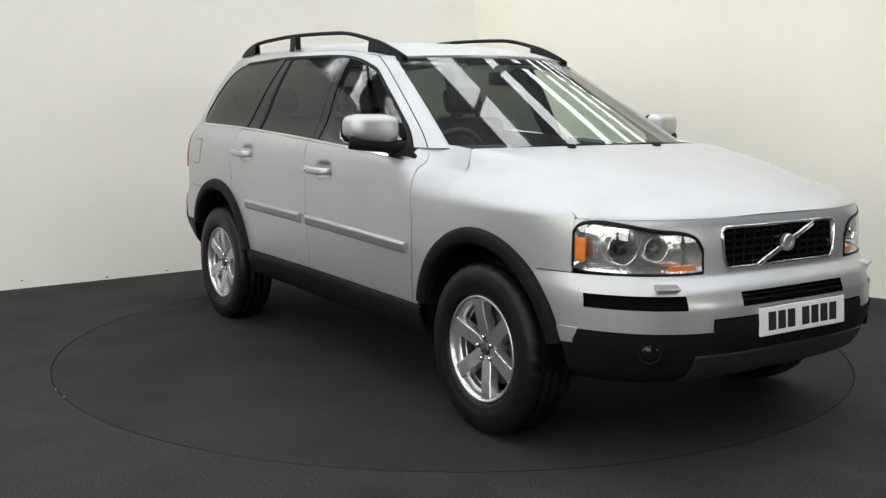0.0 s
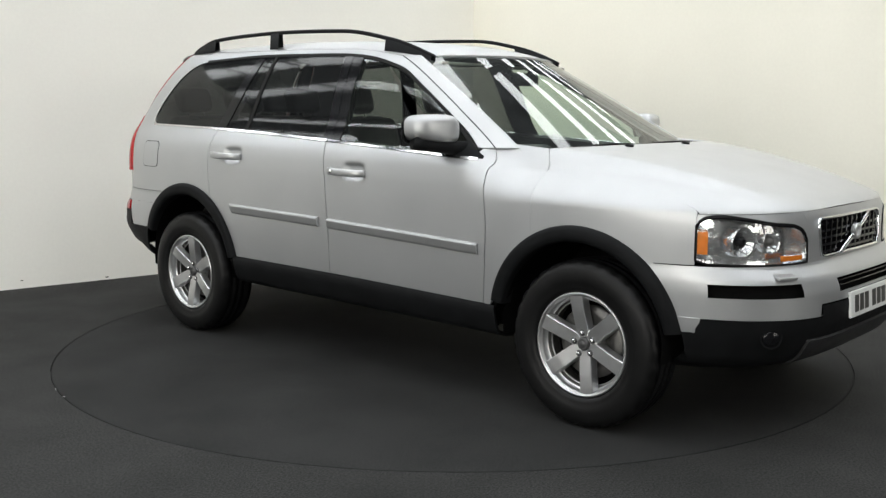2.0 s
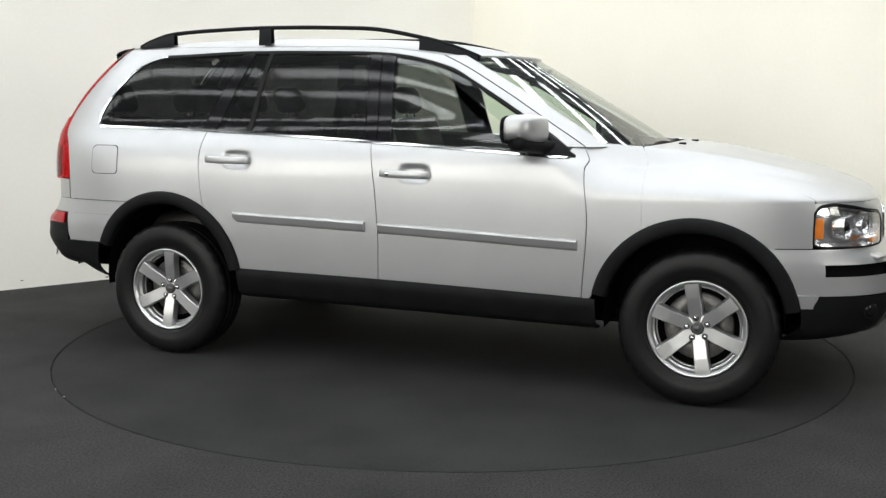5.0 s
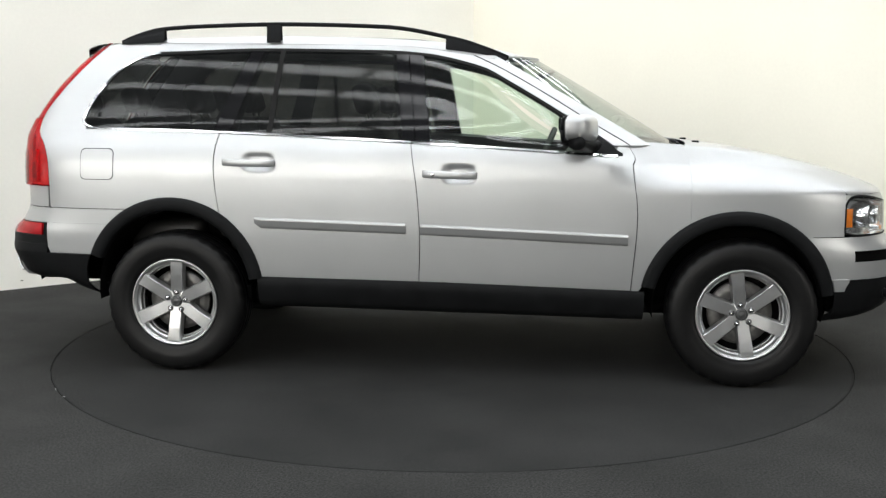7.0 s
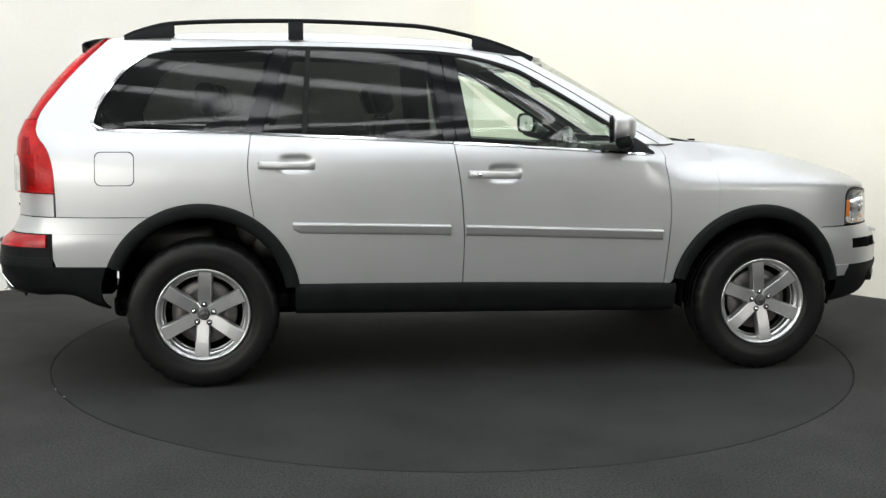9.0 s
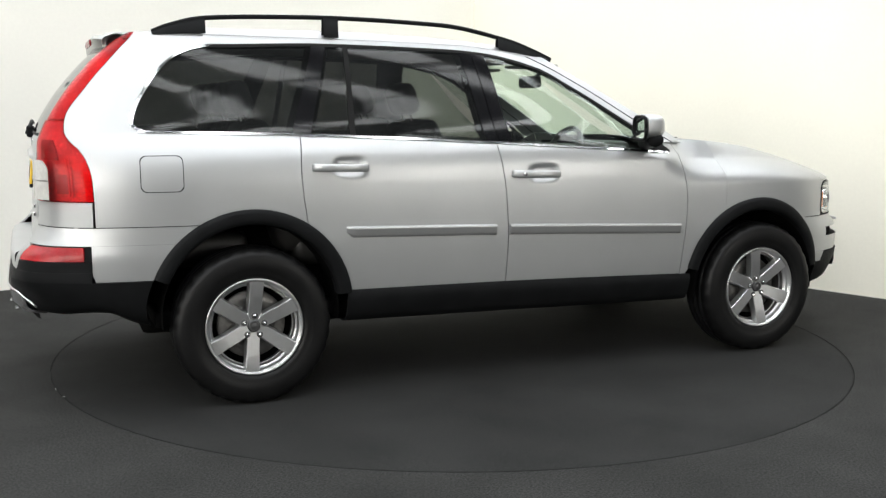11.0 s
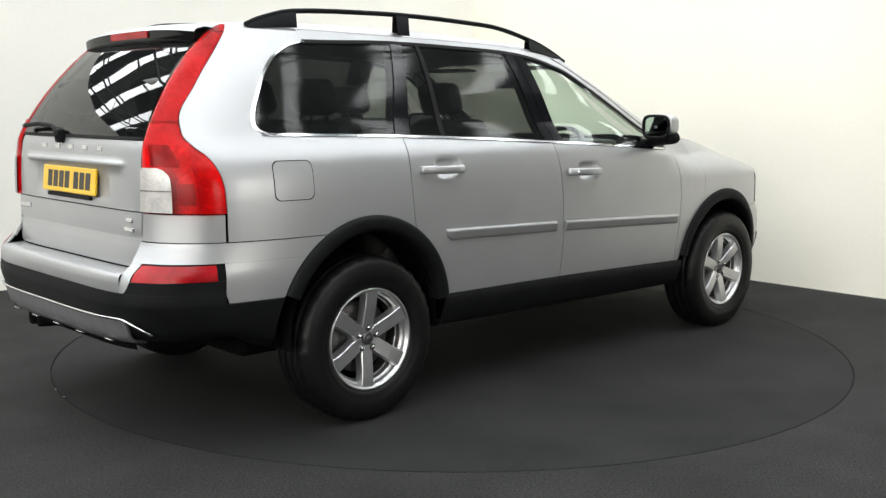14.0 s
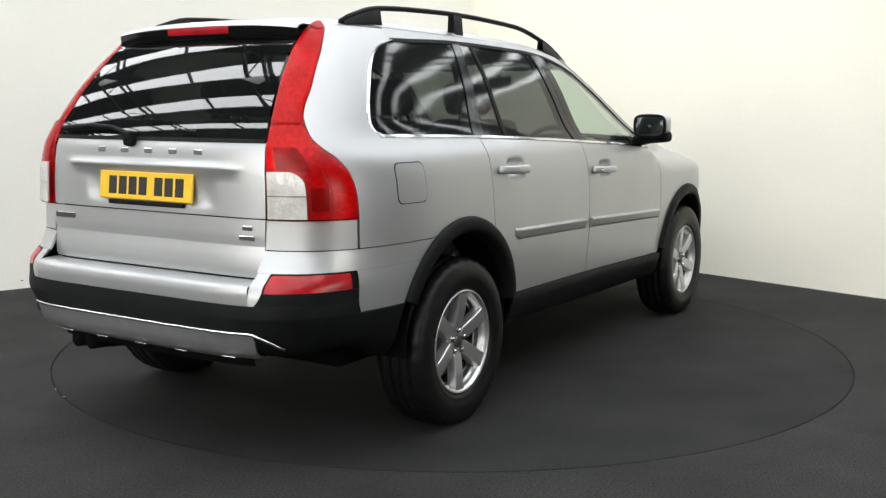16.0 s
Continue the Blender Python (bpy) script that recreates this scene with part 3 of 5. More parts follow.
    for i in range(31):
        x = mix(-0.985, 0.955, i / 30)
        top_z = SILL(x) - 0.002
        row = []
        for v, o in ((0.0, -0.10), (0.04, -0.05), (0.12, -0.012), (0.3, 0.006), (0.7, 0.014), (0.93, 0.014), (1.0, 0.004)):
            z = mix(mix(0.335, 0.305, i / 30), top_z, v)
            row.append((x, s * (side(x, z) + o), z))
        rows.append(row)
    sheet("sill_cladding", rows, TRIM, car, "black plastic sill cladding")
    # side mouldings
    for a, b, nm in ((-0.992, -0.222, "rear"), (-0.146, 0.868, "front")):
        mid = curve([(-1.0, 0.783), (-0.22, 0.762), (0.87, 0.722)])
        rows = []
        for i in range(25):
            u = i / 24
            x = mix(a, b, u)
            grow = min(1.0, ease(0, 0.035, u) + 0.15) if nm == "rear" else 1.0
            row = []
            for d, o in ((-0.027, 0.0), (-0.024, 0.009), (-0.012, 0.014), (0.010, 0.016), (0.017, 0.020), (0.024, 0.014), (0.027, 0.0)):
                z = mid(x) + d * (grow if d < 0 else 1)
                row.append((x, s * (side(x, z) + o * min(1, grow)), z))
            rows.append(row)
        sheet("side_moulding", rows, PAINT, door if nm == "front" else door2, "silver rubbing strip along the door")
    # door handles
    for d, x, z in ((door, 0.0, 1.033), (door2, -1.013, 1.083)):
        y = side(x, z)
        pts = [(x + dx, s * (y + dy), z + dz) for dx, dy, dz in ((-0.13, 0.004, 0.003), (-0.122, 0.020, 0.003), (-0.09, 0.030, 0.002), (-0.02, 0.040, 0), (0.06, 0.042, -0.001), (0.10, 0.034, -0.002), (0.118, 0.016, -0.002), (0.121, 0.0, -0.002))]
        v, f = sweep(pts, [(a * 0.011, b * 0.0175) for a, b in ((1, -0.6), (1, 0.6), (0.6, 1), (-0.6, 1), (-1, 0.6), (-1, -0.6), (-0.6, -1), (0.6, -1))])
        handle = mesh_object("handle", v, f, PAINT, d, "silver pull handle")
        if d is door:
            v, f = lathe([(0.0001, 0.006), (0.008, 0.006), (0.0095, 0.004), (0.0095, -0.01)], 20)
            lock = mesh_object("lock", [(p[0] + x - 0.083, s * (p[1] + y + 0.041), p[2] + z + 0.002) for p in v], f, CHROME, d)
    # mirror
    my = s
    cap = bmesh.new()
    bmesh.ops.create_uvsphere(cap, u_segments=32, v_segments=20, radius=1)
    for vert in cap.verts:
        x, y, z = vert.co
        x, y, z = [math.copysign(abs(c) ** 0.55, c) for c in (x, y, z)]
        if x < 0:
            x *= 0.25
        vert.co = (0.60 + 0.098 * x - 0.035 * y, my * (0.955 + 0.115 * y), 1.262 + 0.066 * z * (1 - 0.12 * y) + 0.006 * y)
    bmesh.ops.recalc_face_normals(cap, faces=cap.faces)
    mirror = part("door_mirror", cap, PAINT, car, "silver door mirror on a black foot", smooth=True)
    v, f = sweep([(0.71, s * 0.80, 1.172), (0.675, s * 0.86, 1.174), (0.645, s * 0.93, 1.186), (0.615, s * 1.02, 1.194), (0.602, s * 1.055, 1.20)], ring(0.040, 14, 0.85))
    mesh_object("mirror_foot", v, f, TRIM, mirror)
    glass_rows = []
    for i in range(9):
        a = i / 8
        row = []
        for k in range(25):
            q = 2 * math.pi * k / 24
            yy = 0.103 * a * math.copysign(abs(math.cos(q)) ** 0.5, math.cos(q))
            zz = 0.060 * a * math.copysign(abs(math.sin(q)) ** 0.5, math.sin(q))
            row.append((0.571 - 0.30 * yy, s * (0.955 + yy), 1.257 + zz))
        glass_rows.append(row)
    sheet("mirror_glass", glass_rows[1:], MIRROR, mirror, skirt=0)
    rim = [(p[0] - 0.001, p[1], p[2]) for p in glass_rows[8]]
    v, f = sweep(rim, ring(0.009, 6))
    mesh_object("mirror_rim", v, f, TRIM, mirror)
    v, f = sweep([(0.668, s * (0.90), 1.232), (0.663, s * (0.97), 1.235), (0.640, s * (1.03), 1.236), (0.614, s * 1.056, 1.236)], ring(0.012, 8, 1.1))
    mesh_object("mirror_indicator", v, f, CLEARLENS, mirror)
    # roof rail
    path = curve([(-1.80, 1.700), (-1.74, 1.726), (-1.57, 1.768), (-1.3, 1.782), (-0.965, 1.788), (-0.388, 1.773), (-0.011, 1.710), (0.15, 1.660), (0.262, 1.615)])
    railpts = []
    for i in range(46):
        x = mix(-1.80, 0.262, i / 45)
        railpts.append((x, s * (curve([(-1.8, 0.545), (-1.0, 0.567), (-0.2, 0.560), (0.262, 0.540)])(x)), path(x)))
    v, f = sweep(railpts, ring(0.014, 10, 0.8))
    rail = mesh_object("roof_rail", v, f, TRIM, car, "black roof rail on three feet")
    for a, b in ((-1.80, -1.56), (-1.0, -0.925), (-0.06, 0.255)):
        rows = []
        for i in range(9):
            x = mix(a, b, i / 8)
            yc = curve([(-1.8, 0.545), (-1.0, 0.567), (-0.2, 0.560), (0.262, 0.540)])(x)
            low_z = ROOF_EDGE(x) + 0.006
            hi_z = max(path(x), low_z + 0.004)
            rows.append([(x, s * (yc + o), z) for o, z in ((-0.02, low_z), (-0.015, hi_z), (0.013, hi_z), (0.022, low_z))])
        sheet("rail_foot", rows, TRIM, rail, skirt=0)


for s in (-1, 1):
    flank(s)

# fuel flap on the right rear wing
for grow, out, mat, nm in ((0.0035, 0.0008, SEAL, "flap_seam"), (0.0, 0.0022, PAINT, "fuel_flap")):
    x0, x1, z0, z1 = -1.905 - grow, -1.729 + grow, 0.993 - grow, 1.146 + grow
    rows = []
    for i in range(41):
        x = mix(x0, x1, 0.5 - 0.5 * math.cos(math.pi * i / 40))
        r = 0.028
        d = max(0.0, r - min(x - x0, x1 - x))
        cut = r - math.sqrt(max(0.0, r * r - d * d))
        rows.append([(x, -(side(x, mix(z0 + cut, z1 - cut, j / 8)) + out), mix(z0 + cut, z1 - cut, j / 8)) for j in range(9)])
    sheet(nm, rows, mat, car, "square silver fuel flap" if nm == "fuel_flap" else "", skirt=0.002)

# ---- bonnet, nose, bumper ----
rows = []
for j in range(141):
    e = -1 + 2 * j / 140
    row = []
    for i in range(41):
        u = 1 - (1 - i / 40) ** 1.6
        y = e * mix(0.797, BONNET_CORNER - 0.002, u)
        x0 = bonnet_rear(e * 0.797)
        x1 = front_at(front_by_y(y, 0.947), 0.947).x
        x = mix(x0, x1, u)
        row.append((x, y, hood(x, y)))
    rows.append(row)
bonnet = sheet("bonnet", rows, PAINT, car, skirt=0.004)
for y in (-0.27, 0.27):
    part("washer_jet", block((1.24, y - 0.014, hood(1.24, y) - 0.004), (1.275, y + 0.014, hood(1.26, y) + 0.010), 0.004), TRIM, bonnet)


def cols(*stops):
    """Steps between stops (value, count)."""
    out = [stops[0][0]]
    for (a, _), (b, n) in zip(stops, stops[1:]):
        out += [mix(a, b, k / n) for k in range(1, n + 1)]
    return out


rows = [[front_at(front_by_y(y, z), z, 0.0) for z in cols((0.742, 0), (0.760, 2), (0.905, 5), (0.9468, 3))] for y in cols((-0.425, 0), (-0.325, 5), (0.325, 12), (0.425, 5))]
sheet("nose_panel", rows, PAINT, car, hole=lambda p: abs(p.y) < 0.325 and 0.760 < p.z < 0.905, skirt=0.012)
grille = new("grille")
grille.parent = car
tagged(grille, "black barred grille in a chrome frame")
rows = [[front_at(front_by_y(y, z), z, -0.035) for z in (0.752, 0.83, 0.91)] for y in cols((-0.34, 0), (0.34, 10))]
sheet("grille_back", rows, DARK, grille, skirt=0)


def on_front(y, z, out):
    return front_at(front_by_y(y, z), z, out)


for k in range(5):
    z = 0.775 + 0.0285 * k
    v, f = sweep([on_front(y, z, -0.010) for y in cols((-0.325, 0), (0.325, 14))], [(-0.010, -0.005), (0.010, -0.005), (0.010, 0.005), (-0.010, 0.005)])
    mesh_object("grille_slat", v, f, GLOSSBLACK, grille, smooth=False)
for k in range(11):
    y = -0.275 + 0.055 * k
    part("grille_bar", block((-0.010, -0.005, 0.0), (0.012, 0.005, 0.145), turn=Matrix.Translation((on_front(y, 0.83, -0.012).x, y, 0.759))), GLOSSBLACK, grille)
frame_path = [on_front(y, z, 0.004) for y, z in [(mix(-0.30, 0.30, k / 16), 0.757) for k in range(17)] + [(0.318, 0.764), (0.328, 0.785), (0.340, 0.87), (0.341, 0.895), (0.328, 0.908)] + [(mix(0.31, -0.31, k / 16), 0.911) for k in range(17)] + [(-0.328, 0.908), (-0.341, 0.895), (-0.340, 0.87), (-0.328, 0.785), (-0.318, 0.764), (-0.30, 0.757)]]


def tube(name, path, r, mat, parent, label="", sides=8, ends=False):
    """A round bar along any path."""
    pts = [Vector(p) for p in path]
    verts, faces = [], []
    closed = (pts[0] - pts[-1]).length < 1e-6
    for i, p in enumerate(pts):
        a = pts[i - 1] if i else (pts[-2] if closed else p)
        b = pts[i + 1] if i + 1 < len(pts) else (pts[1] if closed else p)
        d = (b - a).normalized()
        ref = Vector((1, 0, 0)) if abs(d.x) < 0.8 else Vector((0, 0, 1))
        e = d.cross(ref).normalized()
        g = d.cross(e)
        for k in range(sides):
            q = 2 * math.pi * k / sides
            verts.append(p + e * r * math.cos(q) + g * r * math.sin(q))
    for i in range(len(pts) - 1):
        for k in range(sides):
            faces.append((i * sides + k, i * sides + (k + 1) % sides, (i + 1) * sides + (k + 1) % sides, (i + 1) * sides + k))
    if not closed:
        faces += [tuple(range(sides - 1, -1, -1)), tuple((len(pts) - 1) * sides + k for k in range(sides))]
    return mesh_object(name, verts, faces, mat, parent, label)


tube("grille_frame", frame_path, 0.007, CHROME, grille)
v, f = sweep([on_front(mix(-0.15, 0.19, k / 8), mix(0.762, 0.905, k / 8), 0.010) for k in range(9)], [(-0.006, -0.009), (0.006, -0.009), (0.006, 0.009), (-0.006, 0.009)])
mesh_object("grille_sash", v, f, CHROME, grille, "chrome diagonal bar")
p = on_front(0.02, 0.836, 0.016)
badge_turn = Matrix.Translation((p.x, 0.02, 0.836)) @ Matrix.Rotation(-math.pi / 2, 4, "Z")
v, f = lathe([(0.0001, 0.002), (0.020, 0.002), (0.021, 0.009), (0.031, 0.009), (0.034, 0.004), (0.034, -0.012)], 28)
mesh_object("badge", [badge_turn @ Vector(q) for q in v], f, ALLOY, grille, "plain round silver badge", smooth=False)

bump_end = lambda z: ARCH_F[0] + math.sqrt(max(0.01, ARCH ** 2 - (z - ARCH_F[1]) ** 2)) + 0.004
zs = cols((0.535, 0), (0.585, 2), (0.622, 3), (0.675, 4), (0.715, 3), (0.742, 4))
stop_y = [0.0, 0.10, 0.20, 0.305, 0.38, 0.445, 0.50, 0.55, 0.60, 0.66, 0.71, 0.745, 0.775, 0.80, 0.815]


def bumper_row(z, s, out=0.0):
    a = [front_by_y(min(y, 0.98 * WID(z)), z) for y in stop_y]
    e = front_by_x(bump_end(z), z)
    a += [mix(a[-1], e, k / 8) for k in range(1, 9)]
    return [front_at(s * q, z, out) for q in a]


full = lambda z, out=0.0: bumper_row(z, -1, out)[:0:-1] + bumper_row(z, 1, out)
slot = lambda p: (p.z < 0.585 and abs(p.y) < 0.445) or 0.622 < p.z < 0.675 and (abs(p.y) < 0.305 or (0.55 < abs(p.y) < 0.815 and p.x > 1.94))
bumper = sheet("front_bumper", [full(z) for z in zs], PAINT, car, hole=slot, skirt=0.012)
sheet("intake_back", [full(z, -0.03) for z in (0.60, 0.64, 0.70)], DARK, bumper, skirt=0)
for k in range(2):
    tube("intake_slat", [on_front(y, 0.640 + 0.018 * k, -0.015) for y in cols((-0.31, 0), (0.31, 12))], 0.004, GLOSSBLACK, bumper)
zs2 = cols((0.29, 0), (0.325, 2), (0.37, 2), (0.45, 4), (0.533, 3), (0.580, 2))
low_off = curve([(0.29, -0.14), (0.325, -0.05), (0.37, -0.004), (0.45, 0.004), (0.56, 0.008), (0.58, 0.004)])
bumper2 = sheet("lower_bumper", [full(z, low_off(z)) for z in zs2], TRIM, car, "black plastic lower front bumper", skirt=0, hole=lambda p: p.z > 0.533 and abs(p.y) > 0.445)
for s in (-1, 1):
    p = on_front(s * 0.66, 0.465, 0.004)
    v, f = lathe([(0.0001, 0.012), (0.025, 0.010), (0.036, 0.004), (0.040, -0.02)], 24)
    turn = Matrix.Translation(p) @ Matrix.Rotation(s * 0.75, 4, "Z") @ Matrix.Rotation(-math.pi / 2, 4, "Z")
    mesh_object("fog_lamp", [turn @ Vector(q) for q in v], f, GLOSSBLACK, bumper2)
    v, f = lathe([(0.0001, -0.02), (0.03, -0.01), (0.041, 0.004), (0.046, 0.004), (0.047, -0.02)], 24)
    mesh_object("fog_lamp_bezel", [turn @ Vector(q) for q in v], f, TRIM, bumper2)
    p0 = on_front(s * 0.60, 0.70, 0.006)
    part("washer_cover", block((-0.030, -0.046, -0.007), (0.030, 0.046, 0.006), 0.004, turn=Matrix.Translation(p0 + Vector((-0.012, 0, 0.006))) @ Matrix.Rotation(s * 0.42, 4, "Z") @ Matrix.Rotation(0.25, 4, "Y")), PAINT, bumper)
rows = [[front_at(front_by_y(y, z), z, low_off(z) + 0.014) for z in cols((0.325, 0), (0.36, 3), (0.425, 3), (0.440, 2))] for y in cols((-0.50, 0), (0.50, 20))]
sheet("skid_plate", rows, DARKSKID, bumper2, "grey front skid plate")

for s in (-1, 1):
    rows = []
    for z in cols((0.478, 0), (0.50, 2), (0.537, 3)):
        x0 = bump_end(z)
        rows.append([front_at(s * front_by_x(mix(x0, x0 + mix(0.050, 0.085, ease(0.478, 0.540, z)), j / 5), z), z, 0.0092) for j in range(6)])
    sheet("bumper_tongue", rows, PAINT, bumper, skirt=0.010)

# headlamps
lamp_top = curve([(0.0, 0.835), (0.025, 0.866), (0.06, 0.886), (0.13, 0.900), (0.33, 0.911), (0.58, 0.931), (0.8, 0.942), (0.92, 0.938), (0.975, 0.922), (1.0, 0.902)])
lamp_low = curve([(0.0, 0.750), (0.12, 0.746), (0.9, 0.752), (1.0, 0.766)])
for s in (-1, 1):
    def lamp_grid(out, inset=0.0, n=40, m=8):
        rows = []
        for i in range(n + 1):
            u = mix(inset, 1 - inset, i / n)
            row = []
            for j in range(m + 1):
                z = mix(lamp_low(u) + inset * 0.2, lamp_top(u) - inset * 0.2, j / m)
                a = mix(front_by_y(0.432, z), front_by_x(1.906, z), u)
                row.append(front_at(s * a, z, out))
            rows.append(row)
        return rows

    lamp = sheet("headlamp", lamp_grid(-0.065), REFLECTOR, car, "clear headlamp with amber indicator", skirt=-0.06)
    sheet("lens", lamp_grid(0.001, 0.012), HEADLENS, lamp, skirt=0.0)
    g = lamp_grid(0.0)
    edge = [r[0] for r in g] + g[-1][1:] + [r[-1] for r in g[::-1]][1:] + g[0][::-1][1:]
    tube("lamp_seal", edge, 0.0045, SEAL, lamp)
    top = [r[-1] + Vector((0, 0, -0.006)) for r in g]
    v, f = sweep([p + Vector((-0.002, 0, 0)) for p in top], ring(0.007, 8, 0.9))
    mesh_object("lamp_brow", v, f, GLOSSBLACK, lamp)
    rows = []
    for i in range(43):
        u = mix(-0.02, 1.0, i / 42)
        zt = min(lamp_top(max(0.0, u)) + 0.005, 0.9425)
        row = []
        for j in range(4):
            z = mix(zt, max(zt + 0.001, 0.9468), j / 3)
            row.append(front_at(s * mix(front_by_y(0.432, z), front_by_x(1.906, z), u), z))
        rows.append(row)
    sheet("brow_panel", rows, PAINT, car, skirt=0.01)
    for u, z, r in ((0.62, 0.838, 0.058), (0.34, 0.838, 0.046)):
        zc = z
        a = mix(front_by_y(0.432, zc), front_by_x(1.906, zc), u)
        c = front_at(s * a, zc, -0.05)
        turn = Matrix.Translation(c) @ Matrix.Rotation(s * 0.35 - math.pi / 2, 4, "Z")
        v, f = lathe([(0.0001, -0.01), (r * 0.5, -0.008), (r * 0.95, 0.028), (r, 0.034), (r * 1.05, 0.030), (r * 1.06, -0.02)], 32)
        mesh_object("reflector_bowl", [turn @ Vector(q) for q in v], f, REFLECTOR, lamp)
        v, f = lathe([(0.0001, 0.036), (r * 0.25, 0.034), (r * 0.40, 0.024), (r * 0.46, 0.008), (r * 0.47, -0.01)], 28)
        mesh_object("projector", [turn @ Vector(q) for q in v], f, GLOSSBLACK if u > 0.5 else STEEL, lamp)
    rows = []
    for i in range(7):
        u = mix(0.905, 0.985, i / 6)
        row = []
        for j in range(9):
            z = mix(0.790, 0.880, j / 8)
            row.append(front_at(s * mix(front_by_y(0.432, z), front_by_x(1.906, z), u), z, -0.006))
        rows.append(row)
    sheet("indicator", rows, AMBER, lamp, "amber indicator")
    rows = [[front_at(s * mix(front_by_y(0.432, z), front_by_x(1.906, z), u), z, -0.006) for z in (0.758, 0.768, 0.778)] for u in (0.04, 0.09, 0.14, 0.19, 0.24)]
    sheet("side_marker", rows, AMBER, lamp, "small amber marker")


def plate(name, centre, normal_x, mat, label):
    """A number plate whose writing is shown as plain bars."""
    n = normal_x
    ob = part(name, block((-0.006, -0.26, -0.0555), (0.006, 0.26, 0.0555), 0.004), mat, car, label)
    ob.location = centre
    ob.rotation_euler = (0, radians(6 if n < 0 else -4), 0)
    y = -0.205
    for k, w in enumerate((0.046, 0.046, 0.046, 0.046, 0.0, 0.046, 0.046, 0.046)):
        if not w:
            y += 0.030
            continue
        part("character_bar", block((0.0055 * n - 0.0015, -y - w, -0.036), (0.0055 * n + 0.0015, -y, 0.036), 0.001, segments=1), INK, ob)
        y += w + 0.0115
    return ob


plate("front_number_plate", (2.303, 0.035, 0.552), 1, WHITE, "white front number plate with black bars")
part("plate_holder", block((2.27, -0.22, 0.49), (2.299, 0.29, 0.61), 0.006), TRIM, car)

# ---- windscreen, cowl, wipers, roof ----
rows = []
for i in range(25):
    z = mix(1.168, 1.622, i / 24)
    rows.append([screen_at(2 * j / 36 - 1, z) for j in range(37)])
sheet("windscreen", rows, SCREEN, car, "raked windscreen mirroring the roof lights", skirt=0)
rows = []
for j in range(31):
    e = -1 + 2 * j / 30
    y = e * 0.735
    xh = bonnet_rear(y)
    p1 = screen_at(e * 0.95, 1.172)
    rows.append([(xh + 0.03, y, hood(xh + 0.03, y) - 0.03), (xh - 0.005, y, hood(xh, y) - 0.022), (mix(xh, p1.x, 0.6), y, 1.168), (p1.x + 0.006, p1.y, 1.176)])
sheet("cowl", rows, TRIM, car, "black plastic cowl below the windscreen", skirt=0)
for y0, y1, zt in ((-0.56, 0.02, 1.186), (0.0, 0.60, 1.184)):
    pts = [front_at(front_by_y(mix(y0, y1, k / 10), mix(1.172, zt, math.sin(math.pi * k / 10 * 0.9))), mix(1.172, zt, math.sin(math.pi * k / 10 * 0.9)), 0.014) for k in range(11)]
    tube("wiper", pts, 0.0075, TRIM, car, "black windscreen wiper")
rows = []
for j in range(33):
    e = -1 + 2 * j / 32
    row = []
    for i in range(41):
        u = i / 40
        y0 = e * 0.60
        xa = -1.925 - 0.02 * (1 - e * e)
        xb = screen_at(e, 1.622).x + 0.002
        x = mix(xa, xb, u)
        w = side(x, ROOF_EDGE(x)) if x < 0.12 else mix(side(0.12, ROOF_EDGE(0.12)), 0.572, ease(0.12, 0.36, x))
        y = e * w
        z = ROOF_EDGE(x) + (ROOF_MID(x) - ROOF_EDGE(x)) * (1 - abs(e) ** 2.4) ** 0.62
        if x > 0.1:
            z = mix(z, max(z, 1.622 + 0.010 * (1 - e * e)) if z < 1.622 else z, ease(0.1, 0.3, x))
        row.append((x, y, z))
    rows.append(row)
sheet("roof", rows, PAINT, car, skirt=0.012)

# ---- tail: gate, lamps, bumper ----
gate_x = curve([(0.735, -2.345), (0.75, -2.350), (0.85, -2.342), (0.95, -2.338), (1.1, -2.335), (1.2, -2.328), (1.24, -2.312)])


def gate_at(y, z, out=0.0):
    a = rear_by_y(y, max(z, 0.85))
    p = rear_at(a, max(z, 0.85))
    return Vector((p.x - XR(max(z, 0.85)) + gate_x(z) - out, p.y, z))


edge_in = curve([(0.73, 0.575), (0.85, 0.590), (1.0, 0.592), (1.235, 0.580), (1.4, 0.548), (1.62, 0.492), (1.70, 0.48)])
zsg = cols((0.735, 0), (0.75, 2), (0.848, 4), (0.853, 1), (0.950, 4))
tailgate = new("tailgate")
tailgate.parent = car
tagged(tailgate, "silver tailgate with a dark rear window")
sheet("lower_gate", [[gate_at(e * edge_in(z), z, -0.004 if 0.846 < z < 0.855 else 0) for e in cols((-1, 0), (1, 28))] for z in zsg], PAINT, tailgate)
upper = cols((0.955, 0), (0.99, 2), (1.0, 1), (1.115, 3), (1.135, 2), (1.150, 2), (1.232, 5))
bulge = lambda y, z: 0.018 * ease(1.112, 1.135, z) * (1 - ease(1.137, 1.150, z)) * (1 - ease(0.44, 0.47, abs(y))) - 0.012 * ease(0.985, 1.0, z) * (1 - ease(1.10, 1.115, z)) * (1 - ease(0.32, 0.36, abs(y)))
sheet("upper_gate", [[gate_at(e * edge_in(z), z, bulge(e * edge_in(z), z)) for e in cols((-1, 0), (1, 44))] for z in upper], PAINT, tailgate)
rows = []
for i in range(17):
    z = mix(1.238, 1.635, i / 16)
    edge = rear_at(rear_by_y(edge_in(z) - 0.004, z), z)
    rows.append([(XR(z) - (XR(z) - edge.x) * abs(2 * j / 30 - 1) ** 2.1, edge.y * (2 * j / 30 - 1), z) for j in range(31)])
